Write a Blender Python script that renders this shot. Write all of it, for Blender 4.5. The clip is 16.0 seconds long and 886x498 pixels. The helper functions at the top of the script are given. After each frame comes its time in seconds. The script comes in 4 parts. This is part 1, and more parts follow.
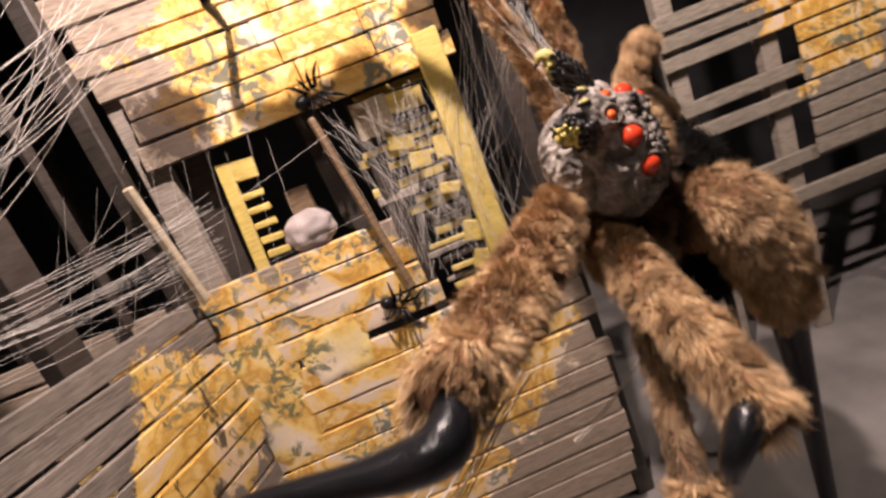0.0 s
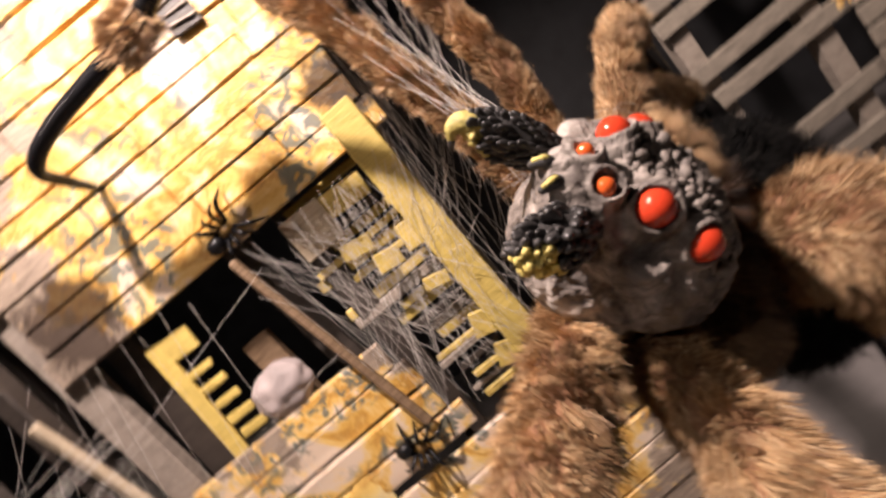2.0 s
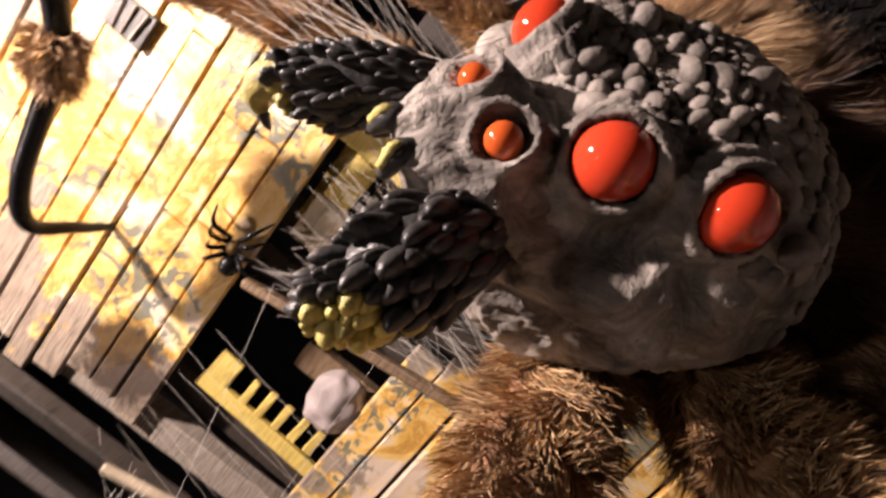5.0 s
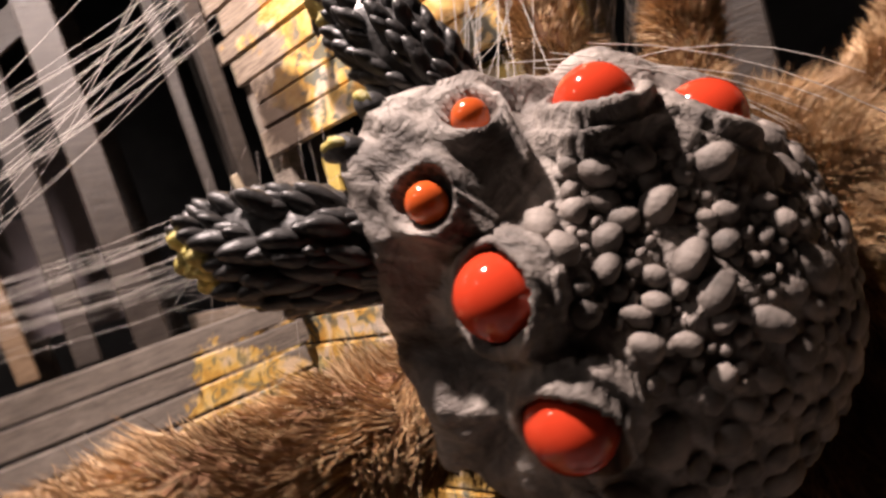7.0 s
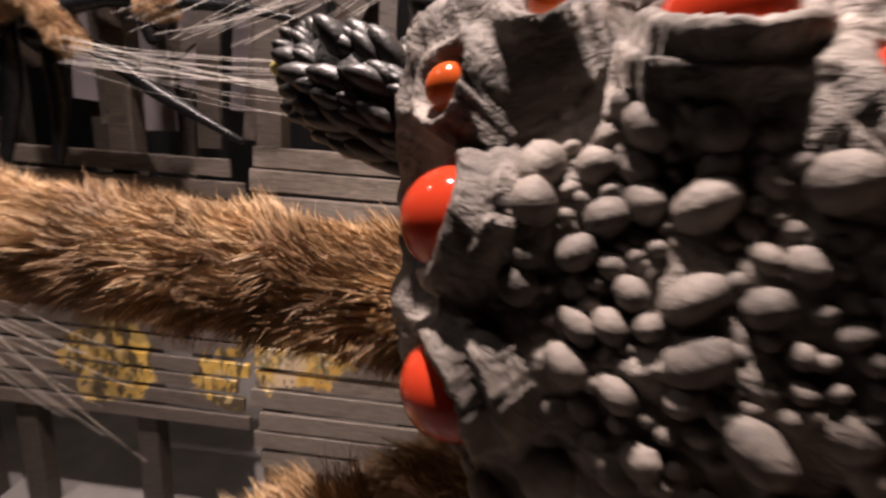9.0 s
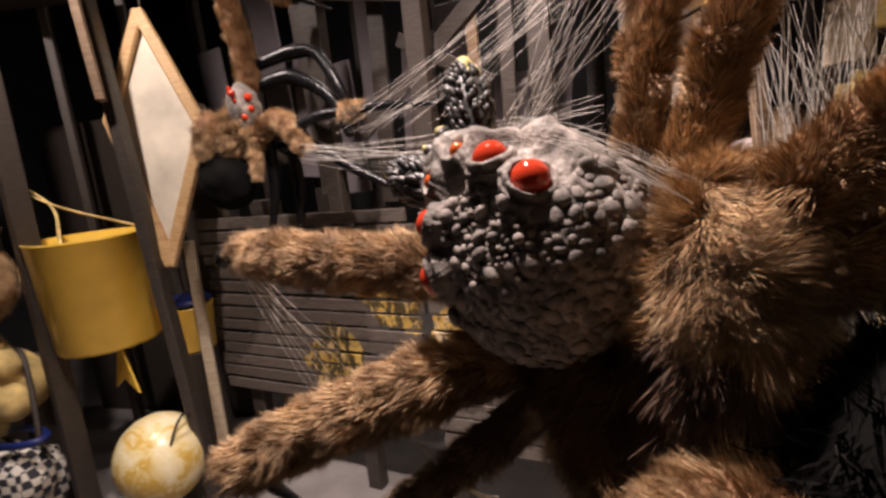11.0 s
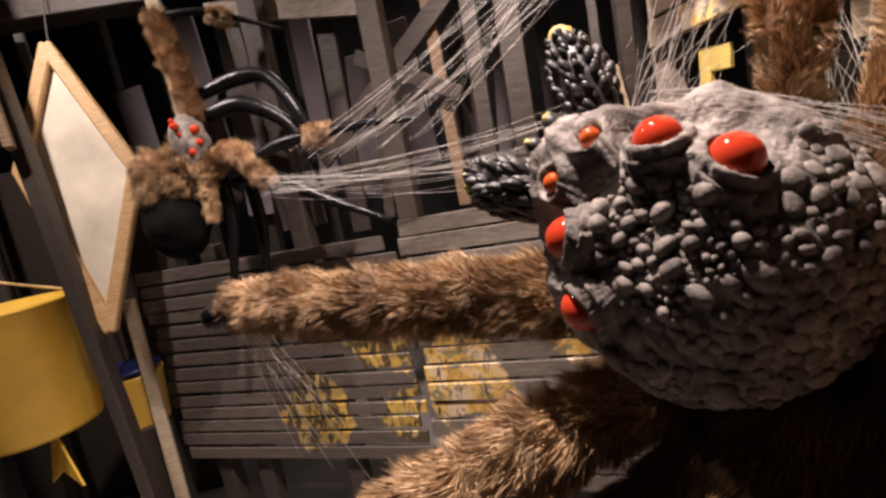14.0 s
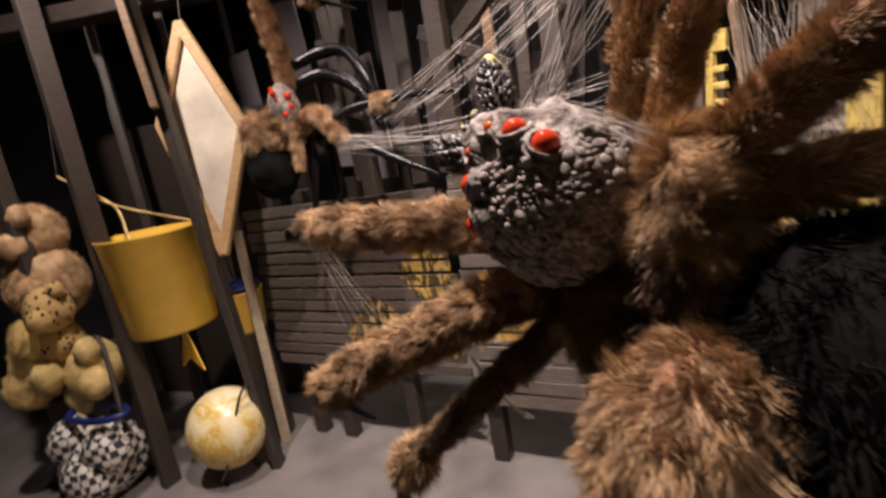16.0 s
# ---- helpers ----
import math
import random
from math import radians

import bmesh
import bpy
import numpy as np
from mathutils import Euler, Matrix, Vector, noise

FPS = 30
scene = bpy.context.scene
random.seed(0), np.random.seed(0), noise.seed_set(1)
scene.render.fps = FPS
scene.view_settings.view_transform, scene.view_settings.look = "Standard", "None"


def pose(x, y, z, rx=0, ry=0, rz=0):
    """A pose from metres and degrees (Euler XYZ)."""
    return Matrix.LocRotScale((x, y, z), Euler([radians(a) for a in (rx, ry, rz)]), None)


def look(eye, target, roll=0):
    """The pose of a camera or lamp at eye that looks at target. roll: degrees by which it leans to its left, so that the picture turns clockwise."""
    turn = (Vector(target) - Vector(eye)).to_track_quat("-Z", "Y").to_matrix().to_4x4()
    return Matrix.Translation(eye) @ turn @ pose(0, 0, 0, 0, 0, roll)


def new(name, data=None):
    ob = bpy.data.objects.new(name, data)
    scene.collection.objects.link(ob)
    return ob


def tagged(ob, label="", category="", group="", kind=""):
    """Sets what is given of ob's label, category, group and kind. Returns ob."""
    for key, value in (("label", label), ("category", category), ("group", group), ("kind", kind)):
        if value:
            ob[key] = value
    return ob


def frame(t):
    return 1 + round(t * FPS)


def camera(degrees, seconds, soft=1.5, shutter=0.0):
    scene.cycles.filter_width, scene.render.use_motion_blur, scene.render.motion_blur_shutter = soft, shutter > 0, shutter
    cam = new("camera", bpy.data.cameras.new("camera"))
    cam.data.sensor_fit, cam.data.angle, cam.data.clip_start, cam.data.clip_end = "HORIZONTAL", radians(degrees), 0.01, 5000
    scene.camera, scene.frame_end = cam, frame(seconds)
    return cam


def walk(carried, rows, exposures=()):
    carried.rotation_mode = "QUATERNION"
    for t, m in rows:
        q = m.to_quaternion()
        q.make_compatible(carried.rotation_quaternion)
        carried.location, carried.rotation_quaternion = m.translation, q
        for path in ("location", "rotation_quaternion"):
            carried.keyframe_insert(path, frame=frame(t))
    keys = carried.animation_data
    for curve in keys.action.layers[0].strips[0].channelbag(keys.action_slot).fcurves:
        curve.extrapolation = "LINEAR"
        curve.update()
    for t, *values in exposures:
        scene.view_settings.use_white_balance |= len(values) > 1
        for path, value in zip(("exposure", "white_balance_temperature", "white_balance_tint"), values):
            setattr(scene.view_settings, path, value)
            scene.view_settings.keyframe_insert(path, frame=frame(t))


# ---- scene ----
cam = camera(83.1, 16.0, soft=2.7, shutter=0.7)
PATH = [
    (0, (0.1106, -0.0504, 1.4896), (-0.1547, 1.2817, 1.1487), -21.7),
    (0.3, (0.1267, -0.0077, 1.5022), (-0.1708, 1.3188, 1.1690), -20.1),
    (0.5, (0.1337, 0.0007, 1.4826), (-0.1897, 1.3237, 1.1599), -19.7),
    (1, (0.1869, 0.0959, 1.4588), (-0.1659, 1.4112, 1.1347), -18.6),
    (1.5, (0.2261, 0.2128, 1.4602), (-0.1197, 1.5407, 1.1830), -22.6),
    (2, (0.2387, 0.3339, 1.5099), (-0.1092, 1.6716, 1.2894), -40.2),
    (2.5, (0.2156, 0.4445, 1.5078), (-0.1393, 1.7766, 1.2635), -54),
    (3, (0.2296, 0.4515, 1.5113), (-0.0413, 1.8053, 1.2768), -58.5),
    (3.5, (0.2478, 0.4956, 1.5015), (-0.1533, 1.8249, 1.3209), -61.5),
    (4, (0.2968, 0.5523, 1.4770), (-0.2114, 1.8473, 1.3216), -61.7),
    (4.5, (0.3129, 0.5502, 1.4210), (-0.2373, 1.8354, 1.3412), -56.4),
    (5, (0.3248, 0.5474, 1.3951), (-0.3283, 1.7843, 1.3377), -51.2),
    (7.5, (0.4368, 0.6839, 1.3916), (-0.7504, 1.4056, 1.2180), -8.8),
    (8, (0.4361, 0.7196, 1.3825), (-0.8596, 1.2110, 1.1802), -2),
    (8.5, (0.4242, 0.7245, 1.3818), (-0.9149, 1.0024, 1.0808), 3.4),
    (11, (0.7700, 0.9149, 1.4245), (-0.5488, 0.5285, 1.1592), -5.9),
    (11.5, (0.8162, 0.9058, 1.4371), (-0.5047, 0.5152, 1.1872), -8.5),
    (12, (0.8253, 0.8617, 1.4560), (-0.4977, 0.4592, 1.2383), -9.7),
    (12.5, (0.7595, 0.7987, 1.4539), (-0.5824, 0.4711, 1.2257), -7),
    (13, (0.7084, 0.7665, 1.4434), (-0.6440, 0.4767, 1.2264), -7.4),
    (13.5, (0.6769, 0.7399, 1.4315), (-0.6832, 0.4858, 1.2180), -8.9),
    (14, (0.6755, 0.7301, 1.4238), (-0.6909, 0.5194, 1.2019), -10.9),
    (14.5, (0.7161, 0.7602, 1.4161), (-0.6391, 0.5033, 1.1760), -13.5),
    (15, (0.7931, 0.8302, 1.4217), (-0.5341, 0.4578, 1.1781), -13.3),
    (15.5, (0.8771, 0.8855, 1.4224), (-0.4291, 0.4494, 1.1718), -12.1),
    (16, (0.9429, 0.9352, 1.4196), (-0.3493, 0.4858, 1.1235), -9.7),
]
walk(cam, [(t, look(eye, target, roll)) for t, eye, target, roll in PATH])

# ---- light ----
def lamp(name, kind, place, target, watts, colour, size, spot=0.0, blend=0.5):
    data = bpy.data.lights.new(name, kind)
    data.energy, data.color = watts, colour
    if kind == "AREA":
        data.size = size
    else:
        data.shadow_soft_size = size
    if kind == "SPOT":
        data.spot_size, data.spot_blend = radians(spot), blend
    ob = new(name, data)
    ob.matrix_world = look(place, target)
    return ob


world = bpy.data.worlds.new("dark_room")
scene.world = world
world.use_nodes = True
world.node_tree.nodes["Background"].inputs[0].default_value = (0.5, 0.5, 0.6, 1)
world.node_tree.nodes["Background"].inputs[1].default_value = 0.06
lamp("key_spot", "SPOT", (0.05, 0.54, 2.92), (0.10, 1.0, 1.35), 375, (1.0, 0.81, 0.75), 0.035, 125, 0.6)
lamp("ceiling_spot", "SPOT", (-0.20, -0.65, 2.98), (-0.65, -1.05, 0.9), 190, (1.0, 0.83, 0.77), 0.04, 125, 0.8)
lamp("front_spot", "SPOT", (-0.9, -0.25, 2.92), (-0.14, 1.32, 1.55), 62, (1.0, 0.80, 0.72), 0.04, 31, 0.6)
lamp("side_spot", "SPOT", (2.0, 1.2, 2.95), (1.25, 2.0, 1.0), 140, (1.0, 0.82, 0.72), 0.06, 72, 0.9)
lamp("back_lamp", "AREA", (-2.0, 0.3, 2.95), (-2.3, 0.2, 0.0), 15, (1.0, 0.84, 0.76), 0.5)


# ---- materials ----
def material(name, base, rough=0.7, metal=0.0, spec=0.5):
    m = bpy.data.materials.new(name)
    m.use_nodes = True
    b = m.node_tree.nodes["Principled BSDF"]
    b.inputs["Base Color"].default_value = (*base, 1)
    b.inputs["Roughness"].default_value = rough
    b.inputs["Metallic"].default_value = metal
    b.inputs["Specular IOR Level"].default_value = spec
    return m


class Nodes:
    """Small helper round a material's node tree."""

    def __init__(self, m):
        self.t = m.node_tree
        self.b = self.t.nodes["Principled BSDF"]

    def add(self, kind, **inputs):
        n = self.t.nodes.new(kind)
        for k, v in inputs.items():
            n.inputs[k.replace("_", " ")].default_value = v
        return n

    def link(self, a, b):
        self.t.links.new(a, b)

    def position(self, scale=(1, 1, 1), obj=False):
        c = self.t.nodes.new("ShaderNodeTexCoord" if obj else "ShaderNodeNewGeometry")
        mp = self.t.nodes.new("ShaderNodeMapping")
        mp.inputs["Scale"].default_value = scale
        self.link(c.outputs["Object" if obj else "Position"], mp.inputs["Vector"])
        return mp.outputs["Vector"]

    def noise(self, vec, scale, detail=4.0, rough=0.55, distort=0.0):
        n = self.add("ShaderNodeTexNoise", Scale=scale, Detail=detail, Roughness=rough, Distortion=distort)
        self.link(vec, n.inputs["Vector"])
        return n.outputs["Fac"]

    def ramp(self, fac, stops):
        r = self.t.nodes.new("ShaderNodeValToRGB")
        e = r.color_ramp.elements
        while len(e) < len(stops):
            e.new(0.5)
        for i, (p, c) in enumerate(stops):
            e[i].position, e[i].color = p, (*c, 1)
        self.link(fac, r.inputs["Fac"])
        return r.outputs["Color"]

    def mix(self, fac, a, b):
        n = self.t.nodes.new("ShaderNodeMix")
        n.data_type = "RGBA"
        for sock, v in ((n.inputs[0], fac), (n.inputs[6], a), (n.inputs[7], b)):
            if isinstance(v, (float, int)):
                sock.default_value = v
            elif isinstance(v, tuple):
                sock.default_value = (*v, 1)
            else:
                self.link(v, sock)
        return n.outputs[2]

    def math(self, op, a, b=None):
        n = self.t.nodes.new("ShaderNodeMath")
        n.operation = op
        for i, v in enumerate((a, b)):
            if v is None:
                continue
            if isinstance(v, (float, int)):
                n.inputs[i].default_value = v
            else:
                self.link(v, n.inputs[i])
        return n.outputs[0]

    def colour(self, c):
        self.link(c, self.b.inputs["Base Color"])

    def bump(self, height, strength, distance):
        n = self.add("ShaderNodeBump", Strength=strength, Distance=distance)
        self.link(height, n.inputs["Height"])
        self.link(n.outputs["Normal"], self.b.inputs["Normal"])

    def near(self, centre, radius):
        """1 at centre, falling to 0 at radius."""
        g = self.t.nodes.new("ShaderNodeNewGeometry")
        d = self.t.nodes.new("ShaderNodeVectorMath")
        d.operation = "DISTANCE"
        self.link(g.outputs["Position"], d.inputs[0])
        d.inputs[1].default_value = centre
        n = self.t.nodes.new("ShaderNodeMath")
        n.operation, n.use_clamp = "MULTIPLY_ADD", True
        self.link(d.outputs["Value"], n.inputs[0])
        n.inputs[1].default_value, n.inputs[2].default_value = -1 / radius, 1.0
        return n.outputs[0]

    def island(self):
        return self.t.nodes.new("ShaderNodeNewGeometry").outputs["Random Per Island"]

    def object_random(self):
        return self.t.nodes.new("ShaderNodeObjectInfo").outputs["Random"]


def wood(name, dark, light, rough=0.75, spots=(), stains=(), dim_print=0.0):
    """Weathered boards; spots: (place, radius) of yellow printed paper pasted over them."""
    m = material(name, light, rough)
    k = Nodes(m)
    grain = k.noise(k.position((3, 3, 40), False), 6.0, 6, 0.6, 0.4)
    fine = k.noise(k.position((1, 1, 1)), 45.0, 5)
    c = k.ramp(grain, [(0.3, dark), (0.62, light)])
    c = k.mix(k.math("MULTIPLY", fine, 0.45), c, tuple(v * 0.45 for v in dark))
    vary = k.math("MULTIPLY", k.object_random(), 0.4)
    c = k.mix(vary, c, tuple(v * 0.5 for v in light))
    if spots:
        mask = None
        for place, radius in spots:
            n = k.near(place, radius)
            mask = n if mask is None else k.math("MAXIMUM", mask, n)
        edge = k.noise(k.position(), 7.0, 6, 0.65)
        m1 = k.ramp(k.math("ADD", k.math("MULTIPLY", mask, 0.9), k.math("MULTIPLY", edge, 1.3)), [(0.95, (0, 0, 0)), (0.99, (1, 1, 1))])
        stain = k.noise(k.position(), 6.5, 6, 0.65, 0.6)
        paper = k.ramp(stain, [(0.37, (0.66, 0.52, 0.40)), (0.43, (0.70, 0.47, 0.16)), (0.475, (0.46, 0.24, 0.05)), (0.505, (0.64, 0.38, 0.09)), (0.55, (0.72, 0.50, 0.18)), (0.61, (0.66, 0.53, 0.41))])
        ink = k.noise(k.position((1, 1, 1.0)), 21.0, 3, 0.6, 1.6)
        where = k.noise(k.position(), 3.6, 2)
        inked = k.math("MULTIPLY", k.ramp(ink, [(0.52, (0, 0, 0)), (0.55, (1, 1, 1))]), k.ramp(where, [(0.52, (0, 0, 0)), (0.57, (1, 1, 1))]))
        paper = k.mix(k.math("MULTIPLY", inked, 0.85), paper, (0.09, 0.12, 0.11))
        # Weak light put into the paper as darker ochre, plus heavier black print.
        if dim_print:
            paper = k.mix(dim_print, paper, (0.40, 0.27, 0.06))
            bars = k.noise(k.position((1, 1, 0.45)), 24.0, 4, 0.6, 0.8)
            paper = k.mix(k.ramp(bars, [(0.68 - 0.3 * dim_print, (0, 0, 0)), (0.73 - 0.3 * dim_print, (0.9, 0.9, 0.9))]), paper, (0.035, 0.028, 0.02))
        c = k.mix(m1, c, paper)
        r = k.math("SUBTRACT", rough, k.math("MULTIPLY", m1, 0.38))
        k.link(r, k.b.inputs["Roughness"])
    if stains:
        blot = None
        for place, radius in stains:
            n = k.near(place, radius)
            blot = n if blot is None else k.math("MAXIMUM", blot, n)
        soak = k.noise(k.position(), 14.0, 6, 0.7, 0.8)
        wet = k.ramp(k.math("ADD", k.math("MULTIPLY", blot, 0.9), k.math("MULTIPLY", soak, 1.0)), [(0.78, (0, 0, 0)), (0.98, (0.9, 0.9, 0.9))])
        c = k.mix(wet, c, (0.035, 0.020, 0.012))
    k.colour(c)
    k.bump(k.math("ADD", grain, fine), 0.35, 0.004)
    return m


GREY_WOOD = wood("weathered_grey_wood", (0.13, 0.10, 0.08), (0.42, 0.36, 0.30))
DARK_WOOD = wood("dark_stained_wood", (0.015, 0.012, 0.010), (0.07, 0.055, 0.045), 0.5)
BROWN_WOOD = wood("brown_wood", (0.10, 0.06, 0.03), (0.30, 0.20, 0.12), 0.6)
PALE_WOOD = wood("pale_wood", (0.35, 0.27, 0.18), (0.60, 0.50, 0.36), 0.6)
YELLOW_WOOD = wood("yellow_painted_wood", (0.48, 0.35, 0.09), (0.82, 0.63, 0.18), 0.5)
PAPERED = wood("papered_boards", (0.16, 0.118, 0.09), (0.47, 0.375, 0.285), 0.75,
               [((-0.30, 1.27, 1.84), 0.59), ((-0.06, 1.36, 1.82), 0.45), ((-0.75, 1.17, 0.92), 0.59), ((-0.42, 1.24, 0.98), 0.50), ((-0.15, 1.31, 0.80), 0.42), ((-1.05, 1.09, 0.75), 0.56), ((-0.55, 1.21, 0.55), 0.56)],
               [((-0.67, 1.18, 1.71), 0.16), ((0.02, 1.37, 1.74), 0.13), ((-0.20, 1.31, 1.22), 0.10)])
# West and corner copies of the papered boards, dim light put into their colours.
PAPERED_WEST = wood("papered_dimmed_boards", (0.05, 0.04, 0.035), (0.16, 0.13, 0.11), 0.6,
                    [((-0.98, -0.12, 0.62), 0.22), ((-1.0, 0.20, 0.88), 0.22), ((-0.93, 0.55, 1.0), 0.26), ((-0.95, 0.3, 0.6), 0.2)], dim_print=0.7)
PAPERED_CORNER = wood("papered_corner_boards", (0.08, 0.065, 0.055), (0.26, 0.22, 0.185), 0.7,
                      [((-0.80, 0.95, 0.98), 0.34), ((-0.92, 0.45, 0.72), 0.26)], dim_print=0.3)
PAPERED_FAR = wood("papered_far_boards", (0.12, 0.10, 0.08), (0.36, 0.31, 0.25), 0.7, [((1.42, 2.1, 1.35), 0.42)])


def paper(name, ink_low):
    """Old yellow paper: tide marks of brown stain, scraps of dark green print."""
    m = material(name, (0.8, 0.65, 0.35), 0.55)
    k = Nodes(m)
    stain = k.noise(k.position(), 4.6, 5, 0.5, 0.15)
    c = k.ramp(stain, [(0.36, (0.70, 0.58, 0.45)), (0.43, (0.74, 0.55, 0.22)), (0.47, (0.66, 0.42, 0.12)), (0.492, (0.44, 0.25, 0.06)), (0.53, (0.70, 0.48, 0.14)), (0.58, (0.74, 0.58, 0.25)), (0.66, (0.72, 0.60, 0.44))])
    fine = k.noise(k.position(), 60.0, 5)
    c = k.mix(k.math("MULTIPLY", k.ramp(fine, [(0.5, (0, 0, 0)), (0.75, (1, 1, 1))]), 0.35), c, (0.55, 0.36, 0.12))
    ink = k.noise(k.position(), 26.0, 4, 0.65, 1.2)
    where = k.noise(k.position(), 4.2, 3)
    print_ = k.math("MULTIPLY", k.ramp(ink, [(0.485, (0, 0, 0)), (0.515, (1, 1, 1))]), k.ramp(where, [(ink_low, (0, 0, 0)), (ink_low + 0.04, (1, 1, 1))]))
    c = k.mix(k.math("MULTIPLY", print_, 0.85), c, (0.09, 0.11, 0.07))
    k.colour(c)
    k.bump(k.math("ADD", stain, k.math("MULTIPLY", fine, 0.4)), 0.3, 0.004)
    return m


PAPER = paper("yellow_stained_paper", 0.57)
POSTER = paper("printed_stained_poster", 0.41)


def plain(name, base, rough, scale=8.0, amount=0.35, bump=0.0, spec=0.5, metal=0.0):
    m = material(name, base, rough, metal, spec)
    k = Nodes(m)
    n = k.noise(k.position(), scale, 5)
    k.colour(k.ramp(n, [(0.3, tuple(v * (1 - amount) for v in base)), (0.7, tuple(min(1, v * (1 + amount)) for v in base))]))
    if bump:
        k.bump(k.noise(k.position(), scale * 6, 4), bump, 0.003)
    return m


FLOOR = plain("worn_grey_floor", (0.19, 0.175, 0.17), 0.45, 3.0, 0.3, 0.2)
BLACK_WALL = plain("black_painted_wall", (0.02, 0.02, 0.022), 0.6, 4.0, 0.5, 0.2)
LILAC_WALL = plain("grey_lilac_board", (0.18, 0.155, 0.165), 0.7, 3.0, 0.3)
BLACK_SHINY = plain("black_shiny_plastic", (0.006, 0.006, 0.007), 0.27, 20.0, 0.4, 0.35, 0.22)
SHADE = plain("yellow_plastic_shade", (0.74, 0.47, 0.07), 0.22, 5.0, 0.15)
BALL = plain("cream_and_yellow_globe", (0.75, 0.62, 0.33), 0.3, 9.0, 0.35)
_k = Nodes(BALL)
_k.colour(_k.ramp(_k.noise(_k.position(), 7.0, 5, 0.6, 0.8), [(0.36, (0.78, 0.70, 0.48)), (0.50, (0.70, 0.58, 0.28)), (0.58, (0.58, 0.36, 0.05)), (0.68, (0.74, 0.66, 0.42))]))
CANVAS = plain("stained_cream_canvas", (0.56, 0.50, 0.40), 0.7, 4.0, 0.3, 0.15)
FRAME_WOOD = wood("honey_wood_frame", (0.36, 0.20, 0.08), (0.66, 0.44, 0.22), 0.4)
BLUE = plain("blue_plastic", (0.01, 0.02, 0.12), 0.35)
CLOTH = plain("cream_knitted_cloth", (0.60, 0.45, 0.18), 0.9, 14.0, 0.4, 0.5)
GREY_ROCK = plain("grey_plaster", (0.32, 0.27, 0.26), 0.7, 10.0, 0.4, 0.3)
WEB = material("dusty_web", (0.55, 0.52, 0.48), 0.8)


def checked():
    m = material("black_and_white_checked_cloth", (0.6, 0.6, 0.6), 0.9)
    k = Nodes(m)
    n = k.add("ShaderNodeTexChecker", Scale=30.0, Color1=(0.65, 0.62, 0.55, 1), Color2=(0.03, 0.03, 0.04, 1))
    k.link(k.position(), n.inputs["Vector"])
    k.colour(n.outputs["Color"])
    return m


CHECKED = checked()


def skin():
    """Dull grey latex, darker in the creases."""
    m = material("grey_latex", (0.16, 0.14, 0.13), 0.7)
    k = Nodes(m)
    big = k.noise(k.position(), 26.0, 7, 0.65, 0.5)
    wrinkle = k.noise(k.position((1, 1, 1)), 55.0, 6, 0.6, 0.8)
    c = k.ramp(big, [(0.34, (0.060, 0.050, 0.043)), (0.47, (0.210, 0.180, 0.157)), (0.62, (0.50, 0.44, 0.39))])
    k.colour(k.mix(k.math("MULTIPLY", wrinkle, 0.5), c, (0.045, 0.038, 0.034)))
    k.bump(k.math("ADD", big, k.math("MULTIPLY", wrinkle, 0.6)), 0.9, 0.008)
    return m


SKIN = skin()
PEBBLE = plain("grey_latex_pebbles", (0.175, 0.150, 0.131), 0.72, 45.0, 0.75, 0.32)
FANG = plain("black_latex_scales", (0.030, 0.028, 0.027), 0.42, 60.0, 0.5, 0.2)
HORN = plain("dry_brushed_yellow_latex", (0.50, 0.42, 0.12), 0.55, 90.0, 0.6, 0.4)
EYE = plain("glossy_red_eye", (0.50, 0.045, 0.018), 0.08, 30.0, 0.06)
SMALL_EYE = plain("glossy_orange_eye", (0.52, 0.09, 0.02), 0.12, 60.0, 0.15)


def fur_material(name, root, mid, tip, rough=0.55, spec=0.35):
    m = material(name, mid, rough, 0.0, spec)
    k = Nodes(m)
    c = k.ramp(k.island(), [(0.0, root), (0.45, mid), (1.0, tip)])
    patch = k.noise(k.position(), 16.0, 4)
    k.colour(k.mix(k.ramp(patch, [(0.42, (0, 0, 0)), (0.62, (0.75, 0.75, 0.75))]), c, root))
    return m


FUR = fur_material("brown_fur", (0.13, 0.067, 0.030), (0.46, 0.278, 0.132), (0.80, 0.60, 0.36))
# Next two: darker copies of the brown fur, with body shade put in.
SHADED_DARK_FUR = fur_material("shaded_dark_brown_fur", (0.03, 0.017, 0.011), (0.09, 0.05, 0.03), (0.19, 0.11, 0.065))
HALF_SHADED_FUR = fur_material("half_shaded_brown_fur", (0.07, 0.04, 0.02), (0.22, 0.135, 0.07), (0.42, 0.29, 0.17))
BLACK_FUR = fur_material("black_fur", (0.004, 0.004, 0.004), (0.006, 0.0055, 0.005), (0.010, 0.009, 0.008), 0.95, 0.08)
TAN_FUR = fur_material("tan_fur", (0.20, 0.11, 0.05), (0.46, 0.29, 0.15), (0.66, 0.48, 0.28))
HIDE = plain("brown_backing_cloth", (0.20, 0.10, 0.05), 0.9, 30.0, 0.4, 0.6)


# ---- making meshes ----
def part(name, bm, mat, parent=None, label="", smooth=True):
    me = bpy.data.meshes.new(name)
    bm.to_mesh(me)
    bm.free()
    return dress(name, me, mat, parent, label, smooth)


def dress(name, me, mat, parent=None, label="", smooth=True):
    if smooth:
        me.polygons.foreach_set("use_smooth", [True] * len(me.polygons))
    me.materials.append(mat)
    ob = new(name, me)
    if parent is not None:
        ob.parent = parent
        ob.matrix_parent_inverse = parent.matrix_world.inverted()
    if label:
        tagged(ob, label)
    return ob


